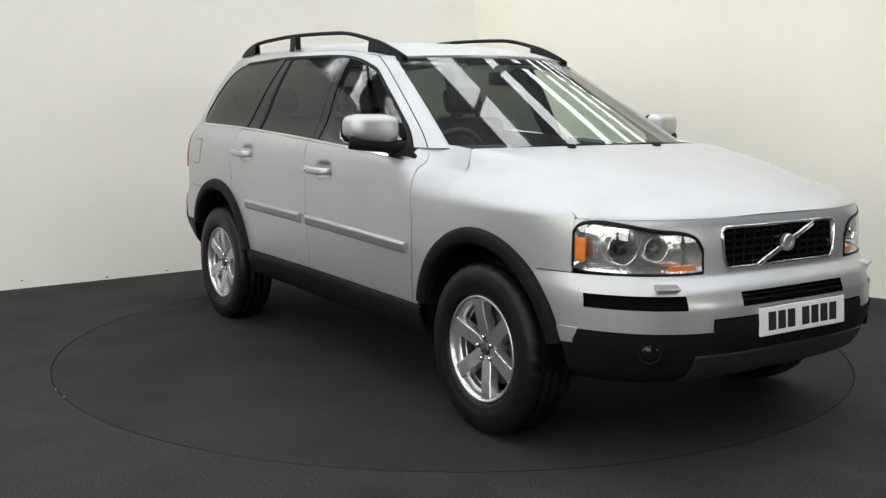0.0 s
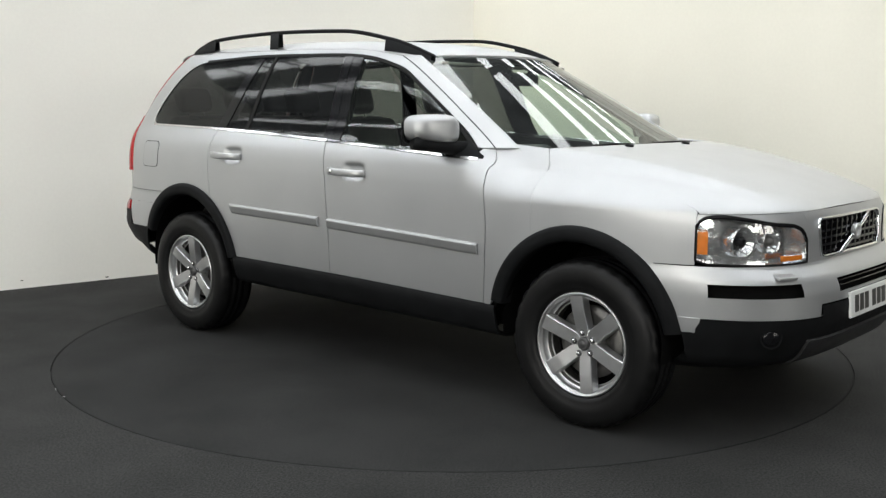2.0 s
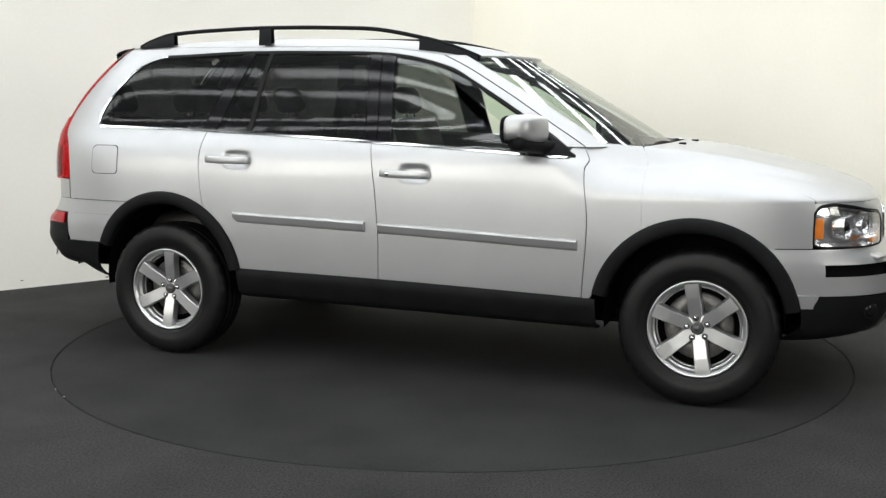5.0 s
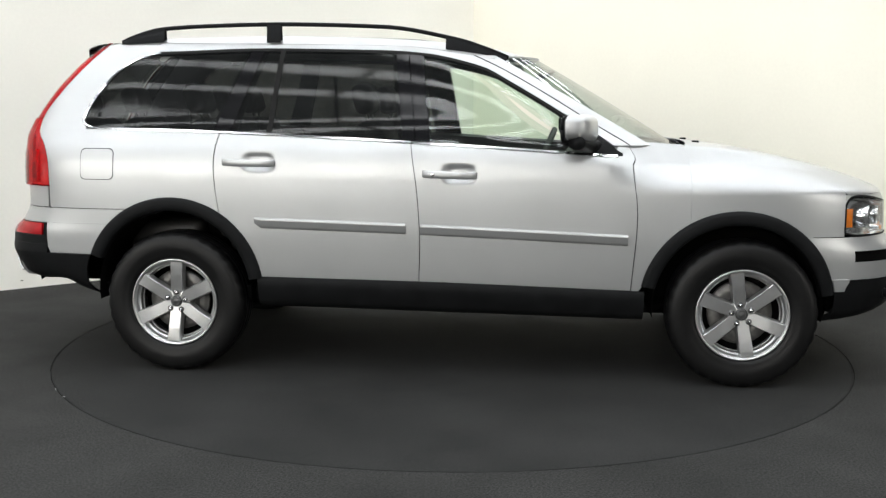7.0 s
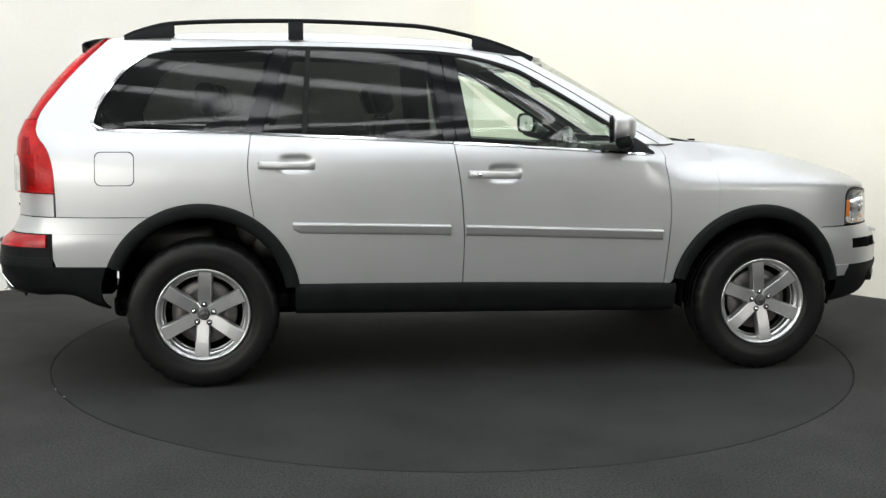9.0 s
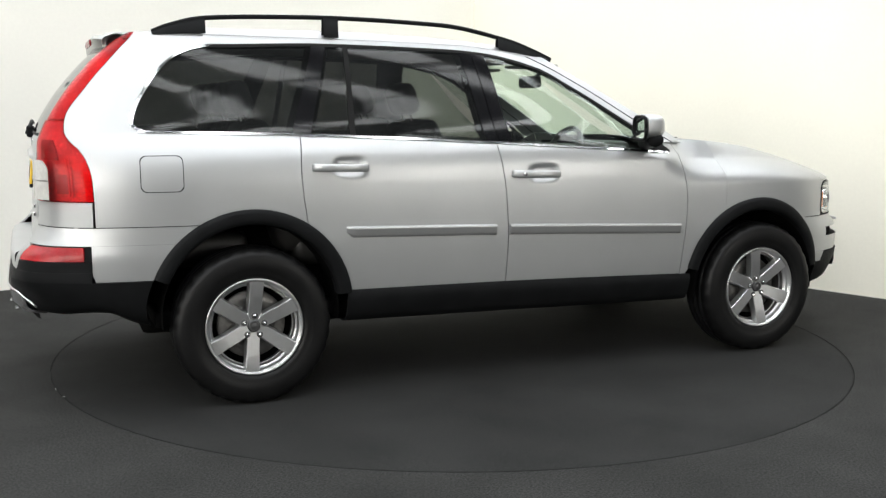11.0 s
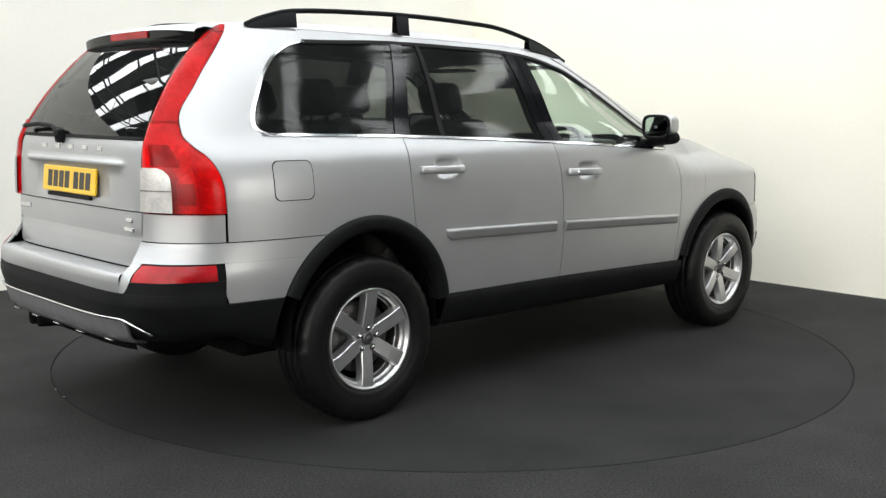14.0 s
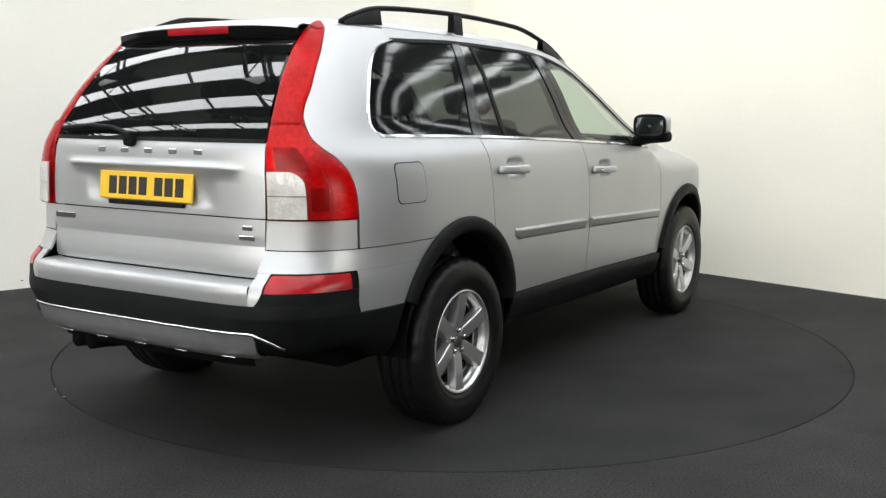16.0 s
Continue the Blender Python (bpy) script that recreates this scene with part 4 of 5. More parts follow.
sheet("rear_window", rows, glass("rear_privacy_glass", (0.11, 0.115, 0.11), 0.0, 0.015, 1.55, film=0.006), tailgate, "dark tinted rear window mirroring the roof lights", skirt=0)
for z0, z1, w in ((1.232, 1.243, 0.58),):
    sheet("window_seal", [[rear_at(rear_by_y(e * w, z), z, 0.002) for e in cols((-1, 0), (1, 24))] for z in (z0, mix(z0, z1, 0.5), z1)], SEAL, tailgate, skirt=0.01)
pivot = rear_at(rear_by_y(0.10, 1.255), 1.255, 0.02)
tube("rear_wiper", [rear_at(rear_by_y(y, z), z, 0.024) for y, z in ((0.09, 1.225), (0.11, 1.255), (0.2, 1.277), (0.35, 1.283), (0.52, 1.272))], 0.010, TRIM, tailgate, "black rear wiper")
part("wiper_pivot", block((pivot.x - 0.02, 0.075, 1.205), (pivot.x + 0.02, 0.125, 1.265), 0.012), TRIM, tailgate)
for k in range(5):
    y = 0.27 - 0.135 * k
    p = gate_at(y, 1.19, 0.001)
    part("letter_bar", block((p.x - 0.003, y - 0.022, 1.180), (p.x + 0.004, y + 0.022, 1.200), 0.002), CHROME, tailgate, "chrome letter shown as a plain bar")
for y0, y1, z0, z1 in ((0.445, 0.57, 0.898, 0.922), (-0.54, -0.49, 0.908, 0.926), (-0.55, -0.475, 0.872, 0.890)):
    p = gate_at((y0 + y1) / 2, (z0 + z1) / 2, 0.003)
    part("model_bar", block((p.x - 0.003, y0, z0), (p.x + 0.006, y1, z1), 0.003), CHROME, tailgate, "chrome model lettering shown as a plain bar")
plate("rear_number_plate", (gate_at(0.02, 1.048).x - 0.004, 0.012, 1.050), -1, YELLOW, "yellow rear number plate with black bars")
part("plate_lip", block((-2.352, -0.20, 0.974), (-2.325, 0.22, 0.990), 0.004), TRIM, car)

# spoiler and high brake lamp
rows = []
for j in range(25):
    e = -1 + 2 * j / 24
    y = e * 0.500
    drop = 0.012 * abs(e) ** 3
    rows.append([(-1.915, y, 1.716 - drop * 0.7 - 0.012 * e * e), (-1.96, y, 1.711 - drop - 0.01 * e * e), (-2.035 + 0.03 * abs(e) ** 4, y, 1.694 - drop - 0.008 * e * e), (-2.046 + 0.03 * abs(e) ** 4, y, 1.682 - drop - 0.008 * e * e)])
spoiler = sheet("spoiler", rows, PAINT, tailgate, "silver roof spoiler with a black lower edge", skirt=0.0)
rows = []
for j in range(25):
    e = -1 + 2 * j / 24
    y = e * 0.500
    drop = 0.012 * abs(e) ** 3 + 0.008 * e * e
    b = 0.03 * abs(e) ** 4
    rows.append([(-2.046 + b, y, 1.682 - drop), (-2.043 + b, y, 1.640 - drop * 0.9), (-2.02 + b, y, 1.628 - drop * 0.7), (-1.94 + b * 0.5, y, 1.642 - drop * 0.5)])
sheet("spoiler_lip", rows, GLOSSBLACK, tailgate, skirt=0)
rows = [[(-2.049, y, 1.680), (-2.052, y, 1.666), (-2.048, y, 1.650)] for y in cols((-0.17, 0), (0.17, 10))]
sheet("high_brake_lamp", rows, REFLECTRED, tailgate, "red high brake lamp", skirt=0.012)

for s in (-1, 1):
    def tail_grid(z0, z1, n, u0=0.0, u1=1.0, out=0.006, m=10):
        rows = []
        for i in range(n + 1):
            z = mix(z0, z1, i / n)
            a0, a1 = rear_by_y(edge_in(z) + 0.006, z), rear_by_x(lamp_side(z), z)
            rows.append([rear_at(s * mix(a0, a1, mix(u0, u1, j / m)), z, out * (math.sin(math.pi * min(1, max(0, mix(u0, u1, j / m)))) ** 0.4 if u0 == 0 and u1 == 1 else 1)) for j in range(m + 1)])
        return rows

    tail_lamp = sheet("tail_lamp", tail_grid(0.952, 1.300, 24, out=0.022, m=16), RED, car, "tall red tail lamp running up the rear pillar")
    sheet("upper_lens", tail_grid(1.303, 1.698, 22, out=0.014), DEEPRED, tail_lamp, skirt=0.01)
    sheet("lamp_bowl", tail_grid(0.953, 1.300, 18, out=-0.016), BOWL, tail_lamp, skirt=0)
    sheet("lamp_bowl", tail_grid(1.303, 1.697, 22, out=-0.014), BOWL, tail_lamp, skirt=0)
    sheet("lamp_backing", tail_grid(0.96, 1.69, 24, 0.05, 0.95, out=-0.034), DARK, tail_lamp, skirt=0)
    sheet("bulb_chamber", tail_grid(0.985, 1.068, 6, 0.46, 0.66, out=-0.006), CHAMBER, tail_lamp, skirt=0.012)
    sheet("bulb_chamber", tail_grid(1.13, 1.215, 6, 0.10, 0.52, out=-0.006), CHAMBER, tail_lamp, skirt=0.012)
    for u in (0.68, 0.72):
        sheet("light_rib", tail_grid(0.97, 1.14, 10, u, u + 0.02, out=0.0, m=2), BOWL, tail_lamp, skirt=0.012)
    rows = []
    for z in cols((0.958, 0), (1.08, 6), (1.128, 10)):
        a0, a1 = rear_by_y(edge_in(z) + 0.006, z), rear_by_x(lamp_side(z), z)
        u1 = 0.42 - 0.20 * (1 - math.sqrt(max(0.0, 1 - (max(0.0, z - 1.08) / 0.05) ** 2)))
        rows.append([rear_at(s * mix(a0, a1, mix(0.03, u1, j / 8)), z, 0.0235) for j in range(9)])
    sheet("reversing_lens", rows, CLEARLENS, tail_lamp, "clear reversing lamp", skirt=0.006)
    sheet("lamp_band", tail_grid(1.038, 1.043, 2, 0.03, 0.42, 0.025), STEEL, tail_lamp, skirt=0)
    sheet("corner_panel", [[rear_at(s * mix(rear_by_y(edge_in(z) + 0.004, z), rear_by_x(-2.107, z), j / 10), z) for j in range(11)] for z in cols((0.842, 0), (0.948, 5))], PAINT, car)

b_end = lambda z: ARCH_R[0] - math.sqrt(max(0.01, ARCH ** 2 - (z - ARCH_R[1]) ** 2)) - 0.004
# silver bumper skin
for s in (-1, 1):
    zz = cols((0.762, 0), (0.80, 5), (0.838, 4))
    rows = []
    for z in zz:
        a0, a1, a2 = rear_by_y(0.585, z), rear_by_x(-2.09, z), math.pi / 2
        q = [mix(a0, a1, j / 12) for j in range(13)] + [mix(a1, a2, j / 6) for j in range(1, 7)]
        row = [rear_at(s * k, z) for k in q]
        end = b_end(z)
        row += [(mix(row[-1][0], end, j / 6), s * side(mix(row[-1][0], end, j / 6), z), z) for j in range(1, 7)] if end > -1.5 else []
        if end < -1.5:
            ae = rear_by_x(end, z)
            q = [mix(a0, a1, j / 12) for j in range(13)] + [mix(a1, max(ae, a1 + 0.01), j / 12) for j in range(1, 13)]
            row = [rear_at(s * k, z) for k in q]
        rows.append(row[:25])
    sheet("bumper_corner", rows, PAINT, car, skirt=0.01)
    rows = []
    for z in cols((0.604, 0), (0.68, 5), (0.7615, 6)):
        a0, ae = rear_by_x(-2.118 + 0.012 * ease(0.64, 0.604, z), z), rear_by_x(min(b_end(z), -1.5), z)
        rows.append([rear_at(s * mix(a0, ae, j / 14), z) for j in range(15)])
    sheet("bumper_side", rows, PAINT, car, skirt=0.0)
    # the silver turn of the bumper beside the reflector
    rows = []
    for z in cols((0.649, 0), (0.675, 4), (0.7615, 6)):
        y1 = mix(0.612, 0.642, math.sqrt(ease(0.645, 0.70, z)))
        rows.append([rear_at(s * mix(rear_by_y(0.5915, z), rear_by_y(y1, z), j / 6), z, 0.0012) for j in range(7)])
    sheet("bumper_turn", rows, PAINT, car, skirt=0.006)
    rows = []
    for z in cols((0.696, 0), (0.756, 4)):
        a0, a1 = rear_by_y(0.650, z), rear_by_x(-2.150, z)
        rows.append([rear_at(s * mix(a0, a1, j / 10), z, 0.003) for j in range(11)])
    sheet("bumper_reflector", rows, REFLECTRED, car, "red bumper reflector", skirt=0.012)
    rows = [[rear_at(s * mix(rear_by_y(0.585, z), rear_by_x(-2.11, z), j / 10), z, -0.010) for j in range(11)] for z in (0.66, 0.70, 0.75, 0.764)]
    sheet("reflector_housing", rows, TRIM, car, skirt=0)
ledge = [(0.648, 0.0), (0.68, 0.003), (0.705, 0.003), (0.716, -0.002), (0.723, -0.014), (0.727, -0.05), (0.729, -0.11)]
sheet("bumper_step", [[rear_at(rear_by_y(y, 0.68), 0.68) + Vector((-o, 0, z - 0.68)) for y in cols((-0.592, 0), (0.592, 24))] for z, o in ledge], PAINT, car, "silver bumper step", skirt=0.0)

def rear_black(z, out=0.0):
    out_pts = []
    for s in (-1, 1):
        a1 = rear_by_x(-2.07, z)
        ae = max(a1 + 0.02, rear_by_x(min(b_end(z), -1.55), z))
        q = [mix(0, a1, j / 22) for j in range(23)] + [mix(a1, ae, j / 12) for j in range(1, 13)]
        row = []
        for i, k in enumerate(q):
            low = curve([(0, 0.435), (14, 0.44), (20, 0.452), (24, 0.440), (29, 0.405), (34, 0.382)])(i)
            zz = mix(low, 0.601, (z - 0.345) / 0.256)
            row.append(rear_at(s * k, zz, out))
        out_pts = row[:0:-1] if s < 0 else out_pts + row
    return out_pts


blk = curve([(0.33, -0.10), (0.38, -0.03), (0.44, 0.0), (0.52, 0.008), (0.60, 0.008), (0.662, 0.002)])
rear_bumper = sheet("rear_bumper", [rear_black(z, blk(z)) for z in cols((0.345, 0), (0.40, 3), (0.48, 3), (0.601, 4))], TRIM, car, "black plastic rear bumper", skirt=0.012)


def rear_mid(z, out):
    a1 = rear_by_x(-2.118, z)
    return [rear_at(mix(-a1, a1, j / 44), z, out) for j in range(45)]


sheet("bumper_pad", [rear_mid(z, blk(z)) for z in cols((0.601, 0), (0.63, 2), (0.647, 1))], TRIM, rear_bumper, skirt=0.012)
for s in (-1, 1):
    rows = []
    for z in cols((0.6475, 0), (0.67, 2), (0.693, 2)):
        a0, a1 = rear_by_y(mix(0.612, 0.642, math.sqrt(ease(0.645, 0.70, z))), z), rear_by_x(-2.120, z)
        rows.append([rear_at(s * mix(a0, a1, j / 16), z, blk(min(z, 0.66))) for j in range(17)])
    sheet("bumper_pad", rows, TRIM, rear_bumper, skirt=0.012)
rows = [[rear_at(rear_by_y(y, z), z, o) for z, o in ((0.428, -0.08), (0.445, -0.01), (0.47, 0.010), (0.50, 0.014), (0.543, 0.014))] for y in cols((-0.60, 0), (0.60, 24))]
rear_skid = sheet("rear_skid_plate", rows, SKID, rear_bumper, "grey rear skid plate with a bright edge")
tube("bright_edge", [rear_at(rear_by_y(y, 0.546 - 0.06 * max(0, abs(y) - 0.60) / 0.09), 0.546 - 0.06 * max(0, abs(y) - 0.60) / 0.09, 0.016) for y in cols((-0.69, 0), (-0.60, 3), (0.60, 24), (0.69, 3))], 0.006, CHROME, rear_bumper)
for k in range(5):
    y = -0.5 + 0.22 * k
    p = rear_at(rear_by_y(y, 0.455), 0.455, 0.012)
    part("skid_rib", block((p.x - 0.008, y - 0.03, 0.449), (p.x + 0.006, y + 0.03, 0.457), 0.003), CHROME, rear_skid)
for s, k in ((-1, 0), (1, 1)):
    for dy in (0.0, 0.085):
        if s < 0:
            continue
        tube("exhaust_pipe", [(-2.10, 0.34 + dy, 0.36), (-2.30, 0.34 + dy, 0.39), (-2.37, 0.34 + dy, 0.395)], 0.036, DARK, car, sides=16)

# ---- underbody and inner shell ----
part("underbody", block((-1.9, -0.60, 0.30), (1.90, 0.60, 0.38), 0.03), DARK, car)
# dark blocks added to stop the bright wall showing through behind the arches
for y in (-0.55, 0.55):
    part("bumper_filler", block((-2.12, min(y, y * 1.2), 0.43), (-1.88, max(y, y * 1.2), 0.60), 0.02), DARK, car)
    part("bumper_filler", block((1.87, min(y, y * 1.2), 0.34), (1.97, max(y, y * 1.2), 0.56), 0.02), DARK, car)
part("engine_bay", block((0.98, -0.49, 0.36), (2.05, 0.49, 0.88), 0.03), DARK, car)
part("cabin_floor", block((-1.86, -0.80, 0.37), (0.93, 0.80, 0.44), 0.01, bm=None), DARK, car)
for s in (-1, 1):
    side_sheet("inner_panel", s, flat(-0.93), flat(0.93), flat(0.36), lambda x: BELT(x) - 0.02, DARK, car, nu=20, nv=10, out=-0.045, skirt=0)
    side_sheet("inner_panel", s, flat(-2.10), flat(-0.90), lambda x: max(0.62, arch(x, ARCH_R) + 0.02), lambda x: BELT(x) - 0.02, DARK, car, nu=20, nv=10, out=-0.03, skirt=0)
    side_sheet("inner_panel", s, flat(0.90), flat(1.86), lambda x: max(0.70, arch(x, ARCH_F) + 0.02), lambda x: hood(x, 0.72) - 0.05, DARK, car, nu=16, nv=6, out=-0.05, skirt=0)
    side_sheet("pillar_lining", s, lambda v: mix(-0.27, -0.33, v), lambda v: mix(-0.10, -0.16, v), BELT, GLASS_TOP, DARK, car, nu=4, nv=8, out=-0.03, skirt=0)
    side_sheet("pillar_lining", s, lambda v: mix(-1.25, -1.09, v), lambda v: mix(-1.11, -0.98, v), BELT, GLASS_TOP, DARK, car, nu=4, nv=8, out=-0.03, skirt=0)
    side_sheet("door_top", s, flat(-1.15), flat(0.80), lambda x: BELT(x) - 0.12, lambda x: BELT(x) + 0.006, LEATHER, car, nu=12, nv=4, out=-0.055, skirt=0.03)
rows = [[(x, e * (side(x, GLASS_TOP(min(x, 0.1))) - 0.03), GLASS_TOP(min(x, 0.1)) + 0.01 + 0.05 * (1 - e * e)) for e in cols((-1, 0), (1, 12))] for x in cols((-1.85, 0), (0.22, 20))]
sheet("headlining", rows, BEIGE, car, skirt=0)
rows = [[rear_at(e * rear_by_y(0.56, z), z, -0.06) for e in cols((-1, 0), (1, 8))] for z in cols((0.40, 0), (1.20, 6))]
sheet("gate_lining", rows, DARK, car, skirt=0)

# ---- cabin ----
rows = []
for j in range(21):
    e = -1 + 2 * j / 20
    y = e * 0.76
    k = 0.10 * e * e
    rows.append([(1.06 - k, y, 1.115 - 0.02 * e * e), (0.85 - k, y, 1.135), (0.66 - k * 0.5, y, 1.128), (0.58, y, 1.09), (0.56, y, 0.98), (0.62, y, 0.80), (0.66, y, 0.45)])
dash = sheet("dashboard", rows, LEATHER, car, "dark moulded dashboard", skirt=0)
part("instrument_hood", block((0.60, -0.55, 1.10), (0.78, -0.20, 1.175), 0.03), LEATHER, dash)
wheel_turn = Matrix.Translation((0.43, -0.37, 1.075)) @ Matrix.Rotation(radians(-66), 4, "Y")
steering = mesh_object("steering_wheel", *(lambda t: ([wheel_turn @ Vector(p) for p in t[0]], t[1]))((lambda n=40, m=10: ([((0.185 + 0.016 * math.cos(2 * math.pi * j / m)) * math.cos(2 * math.pi * i / n), (0.185 + 0.016 * math.cos(2 * math.pi * j / m)) * math.sin(2 * math.pi * i / n), 0.016 * math.sin(2 * math.pi * j / m)) for i in range(n) for j in range(m)], [(i * m + j, ((i + 1) % n) * m + j, ((i + 1) % n) * m + (j + 1) % m, i * m + (j + 1) % m) for i in range(n) for j in range(m)]))()), LEATHER, car, "black steering wheel")
part("steering_boss", block((-0.07, -0.075, -0.03), (0.07, 0.075, 0.012), 0.025, turn=wheel_turn), LEATHER, steering)
for a in (0, 120, 240):
    part("steering_spoke", block((0.05, -0.022, -0.012), (0.18, 0.022, 0.008), 0.008, turn=wheel_turn @ Matrix.Rotation(radians(a + 180), 4, "Z")), LEATHER, steering)
tube("steering_column", [wheel_turn @ Vector((0, 0, -0.02)), wheel_turn @ Vector((0, 0, -0.24))], 0.04, LEATHER, steering, sides=12)


def seat(x, y, width, name="seat"):
    """A seat: cushion, backrest, head restraint on two rods."""
    base = part(name, block((x - 0.25, y - width / 2, 0.60), (x + 0.28, y + width / 2, 0.76), 0.05, segments=3), LEATHER, car, "dark leather seat", smooth=True)
    lean = Matrix.Translation((x - 0.24, y, 0.72)) @ Matrix.Rotation(radians(-18), 4, "Y")
    part("backrest", block((-0.07, -width / 2, -0.05), (0.08, width / 2, 0.60), 0.055, turn=lean, segments=3), LEATHER, base, smooth=True)
    part("head_restraint", block((-0.05, -0.13, 0.635), (0.055, 0.13, 0.80), 0.045, turn=lean, segments=3), LEATHER, base, smooth=True)
    part("seat_base", block((x - 0.22, y - width / 2 + 0.05, 0.42), (x + 0.22, y + width / 2 - 0.05, 0.62), 0.02), DARK, base)
    for dy in (-0.06, 0.06):
        v, f = sweep([lean @ Vector((0, dy, 0.58)), lean @ Vector((0.0, dy, 0.66))], ring(0.007, 6))
        mesh_object("rod", v, f, STEEL, base)
    return base


for y in (-0.37, 0.37):
    seat(-0.06, y, 0.50)
for y in (-0.48, 0.0, 0.48):
    seat(-0.95, y, 0.44)
for y in (-0.36, 0.36):
    seat(-1.66, y, 0.44)
part("centre_console", block((-0.35, -0.11, 0.44), (0.62, 0.11, 0.80), 0.03), LEATHER, car)
mir = part("interior_mirror", block((0.40, -0.12, 1.475), (0.44, 0.12, 1.545), 0.018, segments=3), TRIM, car, smooth=True)
tube("mirror_stalk", [(0.435, 0, 1.53), (0.50, 0, 1.565)], 0.010, TRIM, mir)
for y in (-0.36, 0.36):
    part("sun_visor", block((0.16, y - 0.17, 1.575), (0.32, y + 0.17, 1.592), 0.007, turn=Matrix.Translation((0, 0, 0.0))), BEIGE, car)


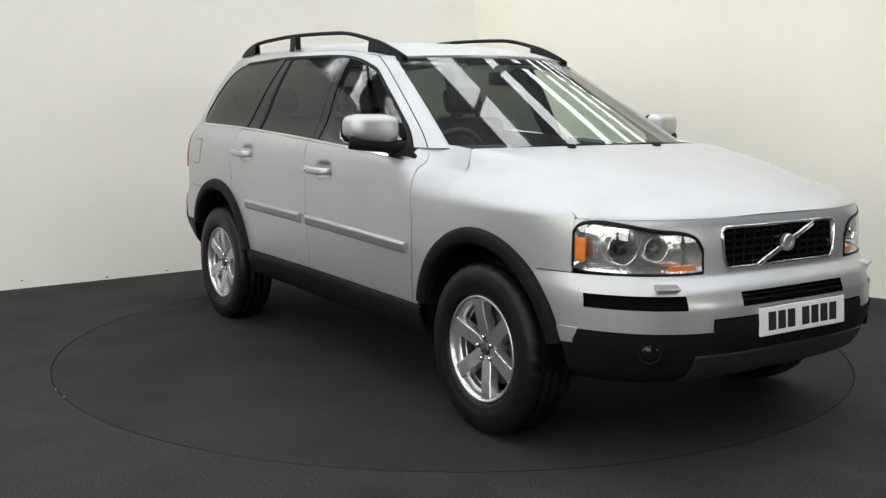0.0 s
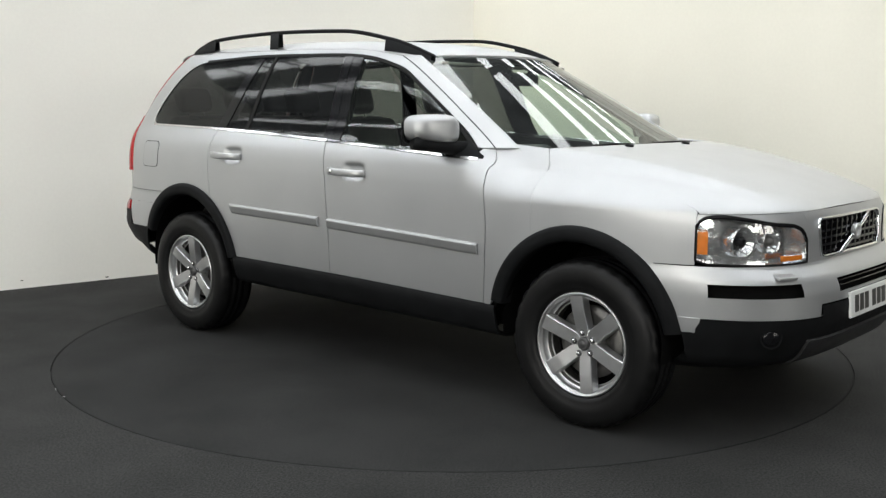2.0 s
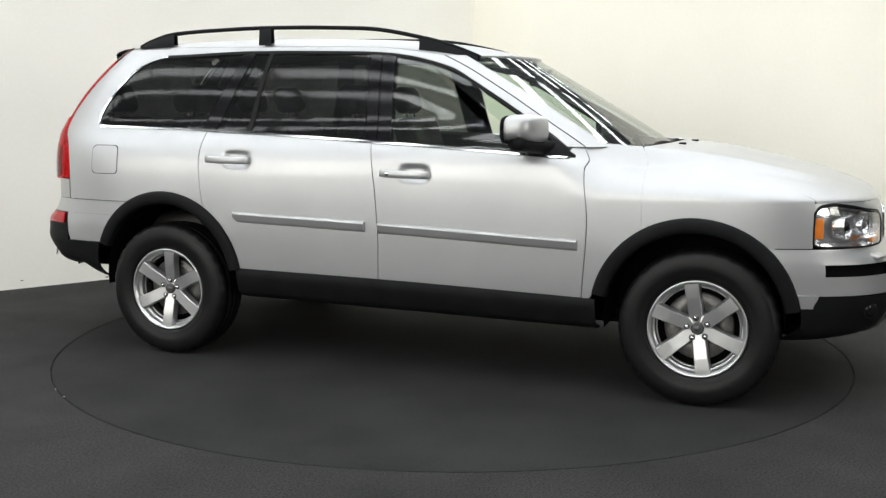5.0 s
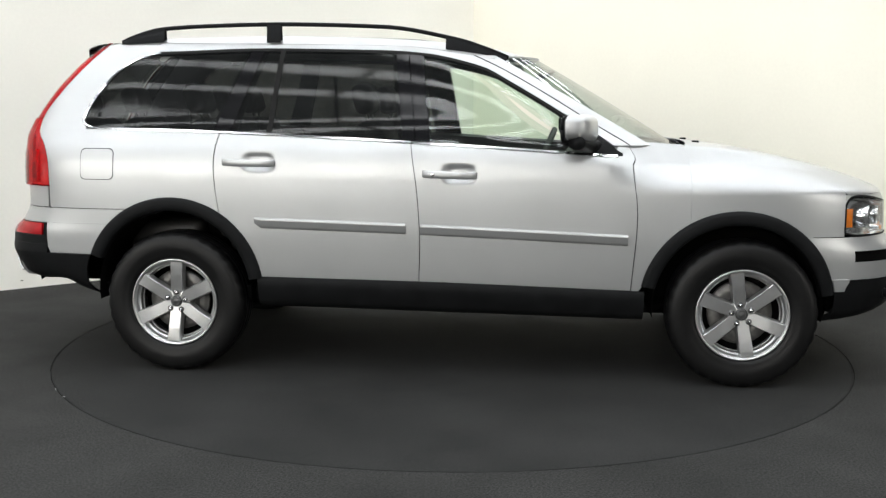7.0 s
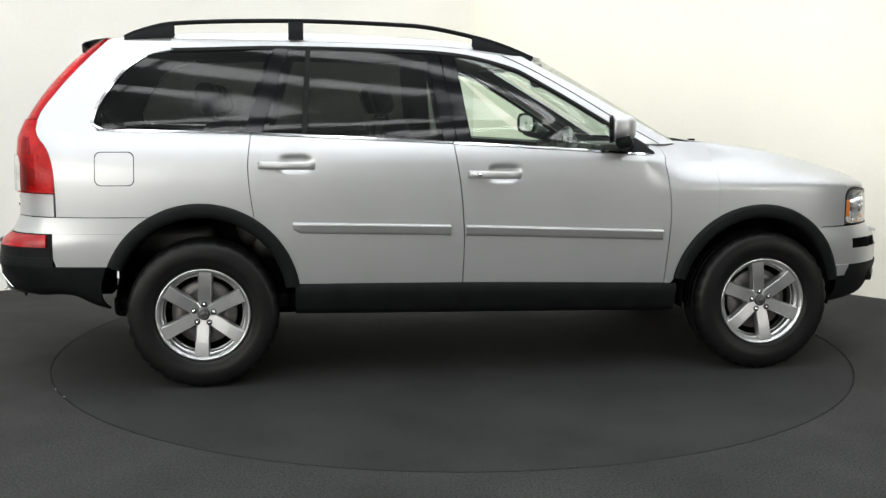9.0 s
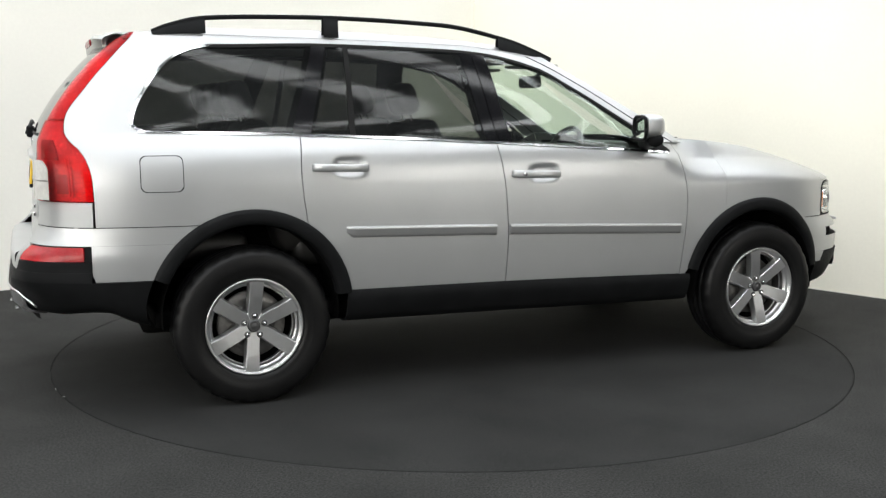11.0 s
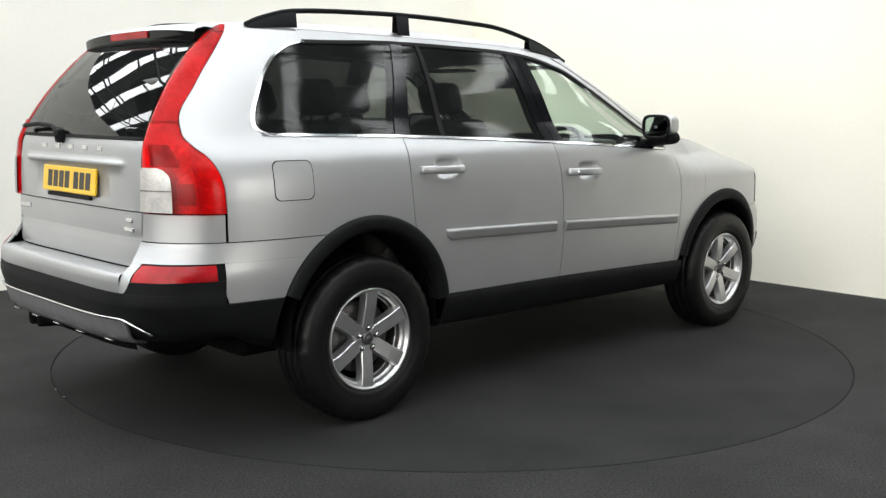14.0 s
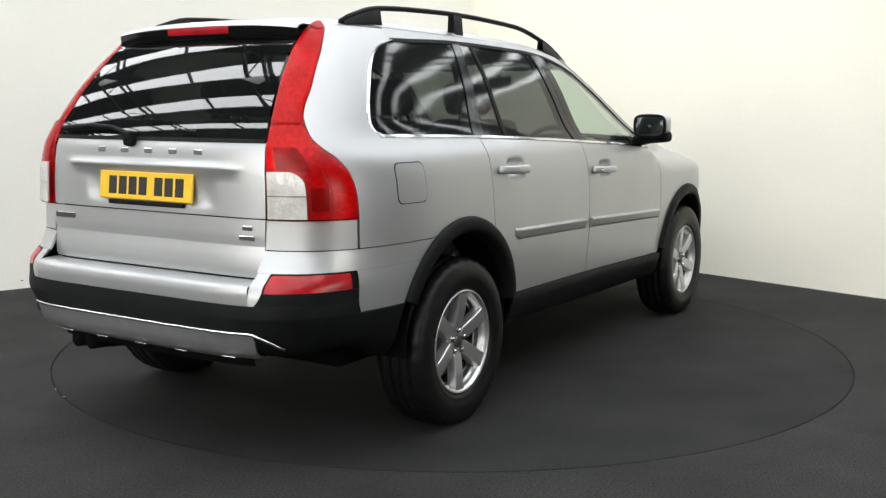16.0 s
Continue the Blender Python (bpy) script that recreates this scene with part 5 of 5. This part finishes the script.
# ---- wheels ----
def wheel(x, s, spin):
    """A six-spoke alloy wheel in its tyre, with disc and nuts. Its outer face looks along s."""
    turn = Matrix.Translation((x, s * 0.797, 0.362)) @ Matrix.Rotation(0 if s > 0 else math.pi, 4, "Z") @ Matrix.Rotation(radians(spin), 4, "Y")

    def made(name, v, f, mat, parent, label="", smooth=True):
        return mesh_object(name, [turn @ Vector(p) for p in v], f, mat, parent, label, smooth)

    rim = made("wheel", *lathe([(0.196, 0.062), (0.204, 0.066), (0.2065, 0.084), (0.209, 0.094), (0.2135, 0.0965), (0.215, 0.102), (0.219, 0.1045), (0.224, 0.1045), (0.226, 0.099), (0.226, 0.085)], 72), ALLOY, car, "six-spoke silver alloy wheel with a worn black tyre")
    made("barrel", *lathe([(0.205, -0.11), (0.200, -0.02), (0.192, 0.03), (0.197, 0.0615)], 72), STEEL, rim)
    made("inner_ring", *lathe([(0.1945, 0.040), (0.189, 0.046), (0.186, 0.046), (0.1855, 0.040)], 72), ALLOY, rim)
    profile = [(0.222, 0.080), (0.226, 0.098), (0.236, 0.1085), (0.250, 0.113), (0.262, 0.1135), (0.266, 0.1155), (0.290, 0.118), (0.310, 0.117), (0.328, 0.114), (0.343, 0.108), (0.353, 0.099), (0.359, 0.090), (0.362, 0.078), (0.3635, 0.055),
               (0.355, 0.052), (0.355, 0.046), (0.364, 0.043), (0.3645, 0.012), (0.355, 0.009), (0.355, 0.002), (0.3645, -0.001), (0.364, -0.032), (0.355, -0.035), (0.355, -0.042), (0.3635, -0.045), (0.360, -0.08), (0.35, -0.10), (0.32, -0.115), (0.27, -0.118), (0.225, -0.10)]
    v, f = lathe(profile, 96)
    v = [Vector(p) for p in v]
    n = len(profile)
    for i in range(96):            # shoulder blocks
        if i % 3 == 0:
            for j in (10, 11, 12):
                p = v[i * n + j]
                k = (math.hypot(p.x, p.z) - 0.007) / math.hypot(p.x, p.z)
                p.x *= k
                p.z *= k
    made("tyre", v, f, RUBBER, rim, "black road tyre")
    for k in range(6):
        a = radians(60 * k + 90)
        prof = [(0.030, 0.016, 0.074), (0.058, 0.031, 0.078), (0.09, 0.0325, 0.083), (0.14, 0.0325, 0.091), (0.185, 0.034, 0.095), (0.209, 0.0365, 0.096)]
        vv, ff = [], []
        for r, w, d in prof:
            for q, dd in ((-1.16, d - 0.040), (-1.0, d - 0.004), (-0.90, d), (0.90, d), (1.0, d - 0.004), (1.16, d - 0.040)):
                lx, lz = r, q * w * 0.95
                vv.append((lx * math.cos(a) - lz * math.sin(a), dd, lx * math.sin(a) + lz * math.cos(a)))
        for i in range(5):
            for j in range(5):
                ff.append((i * 6 + j, i * 6 + j + 1, (i + 1) * 6 + j + 1, (i + 1) * 6 + j))
        ff += [tuple(range(6)), tuple(30 + j for j in range(6))]
        made("spoke", vv, ff, ALLOY, rim, smooth=False)
    made("hub", *lathe([(0.0001, 0.070), (0.058, 0.070), (0.066, 0.066), (0.070, 0.052), (0.072, 0.0)], 40), ALLOY, rim)
    cap = made("hub_cap", *lathe([(0.0001, 0.088), (0.014, 0.087), (0.018, 0.084), (0.020, 0.086), (0.026, 0.083), (0.0295, 0.076), (0.030, 0.055)], 32), NUTPOCKET, rim, "grey hub cap")
    for k in range(5):
        a = radians(72 * k + 90)
        # raised dark discs stand in for the shade of the nut recesses
        v, f = lathe([(0.0001, 0.0795), (0.0125, 0.0795), (0.0145, 0.078), (0.0145, 0.05)], 16)
        made("nut_shade_disc", [(p[0] + 0.049 * math.cos(a), p[1], p[2] + 0.049 * math.sin(a)) for p in v], f, NUTPOCKET, rim)
        v, f = lathe([(0.0001, 0.088), (0.006, 0.087), (0.0082, 0.083), (0.009, 0.070), (0.009, 0.05)], 10)
        made("wheel_nut", [(p[0] + 0.049 * math.cos(a), p[1], p[2] + 0.049 * math.sin(a)) for p in v], f, CHROME, rim)
    made("brake_disc", *lathe([(0.07, 0.0), (0.075, 0.018), (0.155, 0.018), (0.158, 0.012), (0.158, 0.0)], 48), STEEL, rim)
    # flat dark disc in place of the shade between the spokes
    made("wheel_back", *lathe([(0.0001, -0.03), (0.205, -0.03)], 40), DARK, rim)


for x, s, spin in ((1.428, -1, 9), (1.428, 1, 20), (-1.428, -1, -4), (-1.428, 1, 40)):
    wheel(x, s, spin)


# ---- what moves: the disc and the car turn together ----
def motions():
    rows, disc = [], []
    for k in range(33):
        t = k * 0.5
        h = RATE * (t - 7.0) + YAW7
        a = radians(h)
        rows.append((t, pose(AXIS[0] + SHIFT[0] * math.cos(a) - SHIFT[1] * math.sin(a), AXIS[1] + SHIFT[0] * math.sin(a) + SHIFT[1] * math.cos(a), 0.0, 0, 0, h)))
        disc.append((t, pose(AXIS[0], AXIS[1], 0, 0, 0, h)))
    walk(car, rows)
    walk(turntable, disc)


motions()
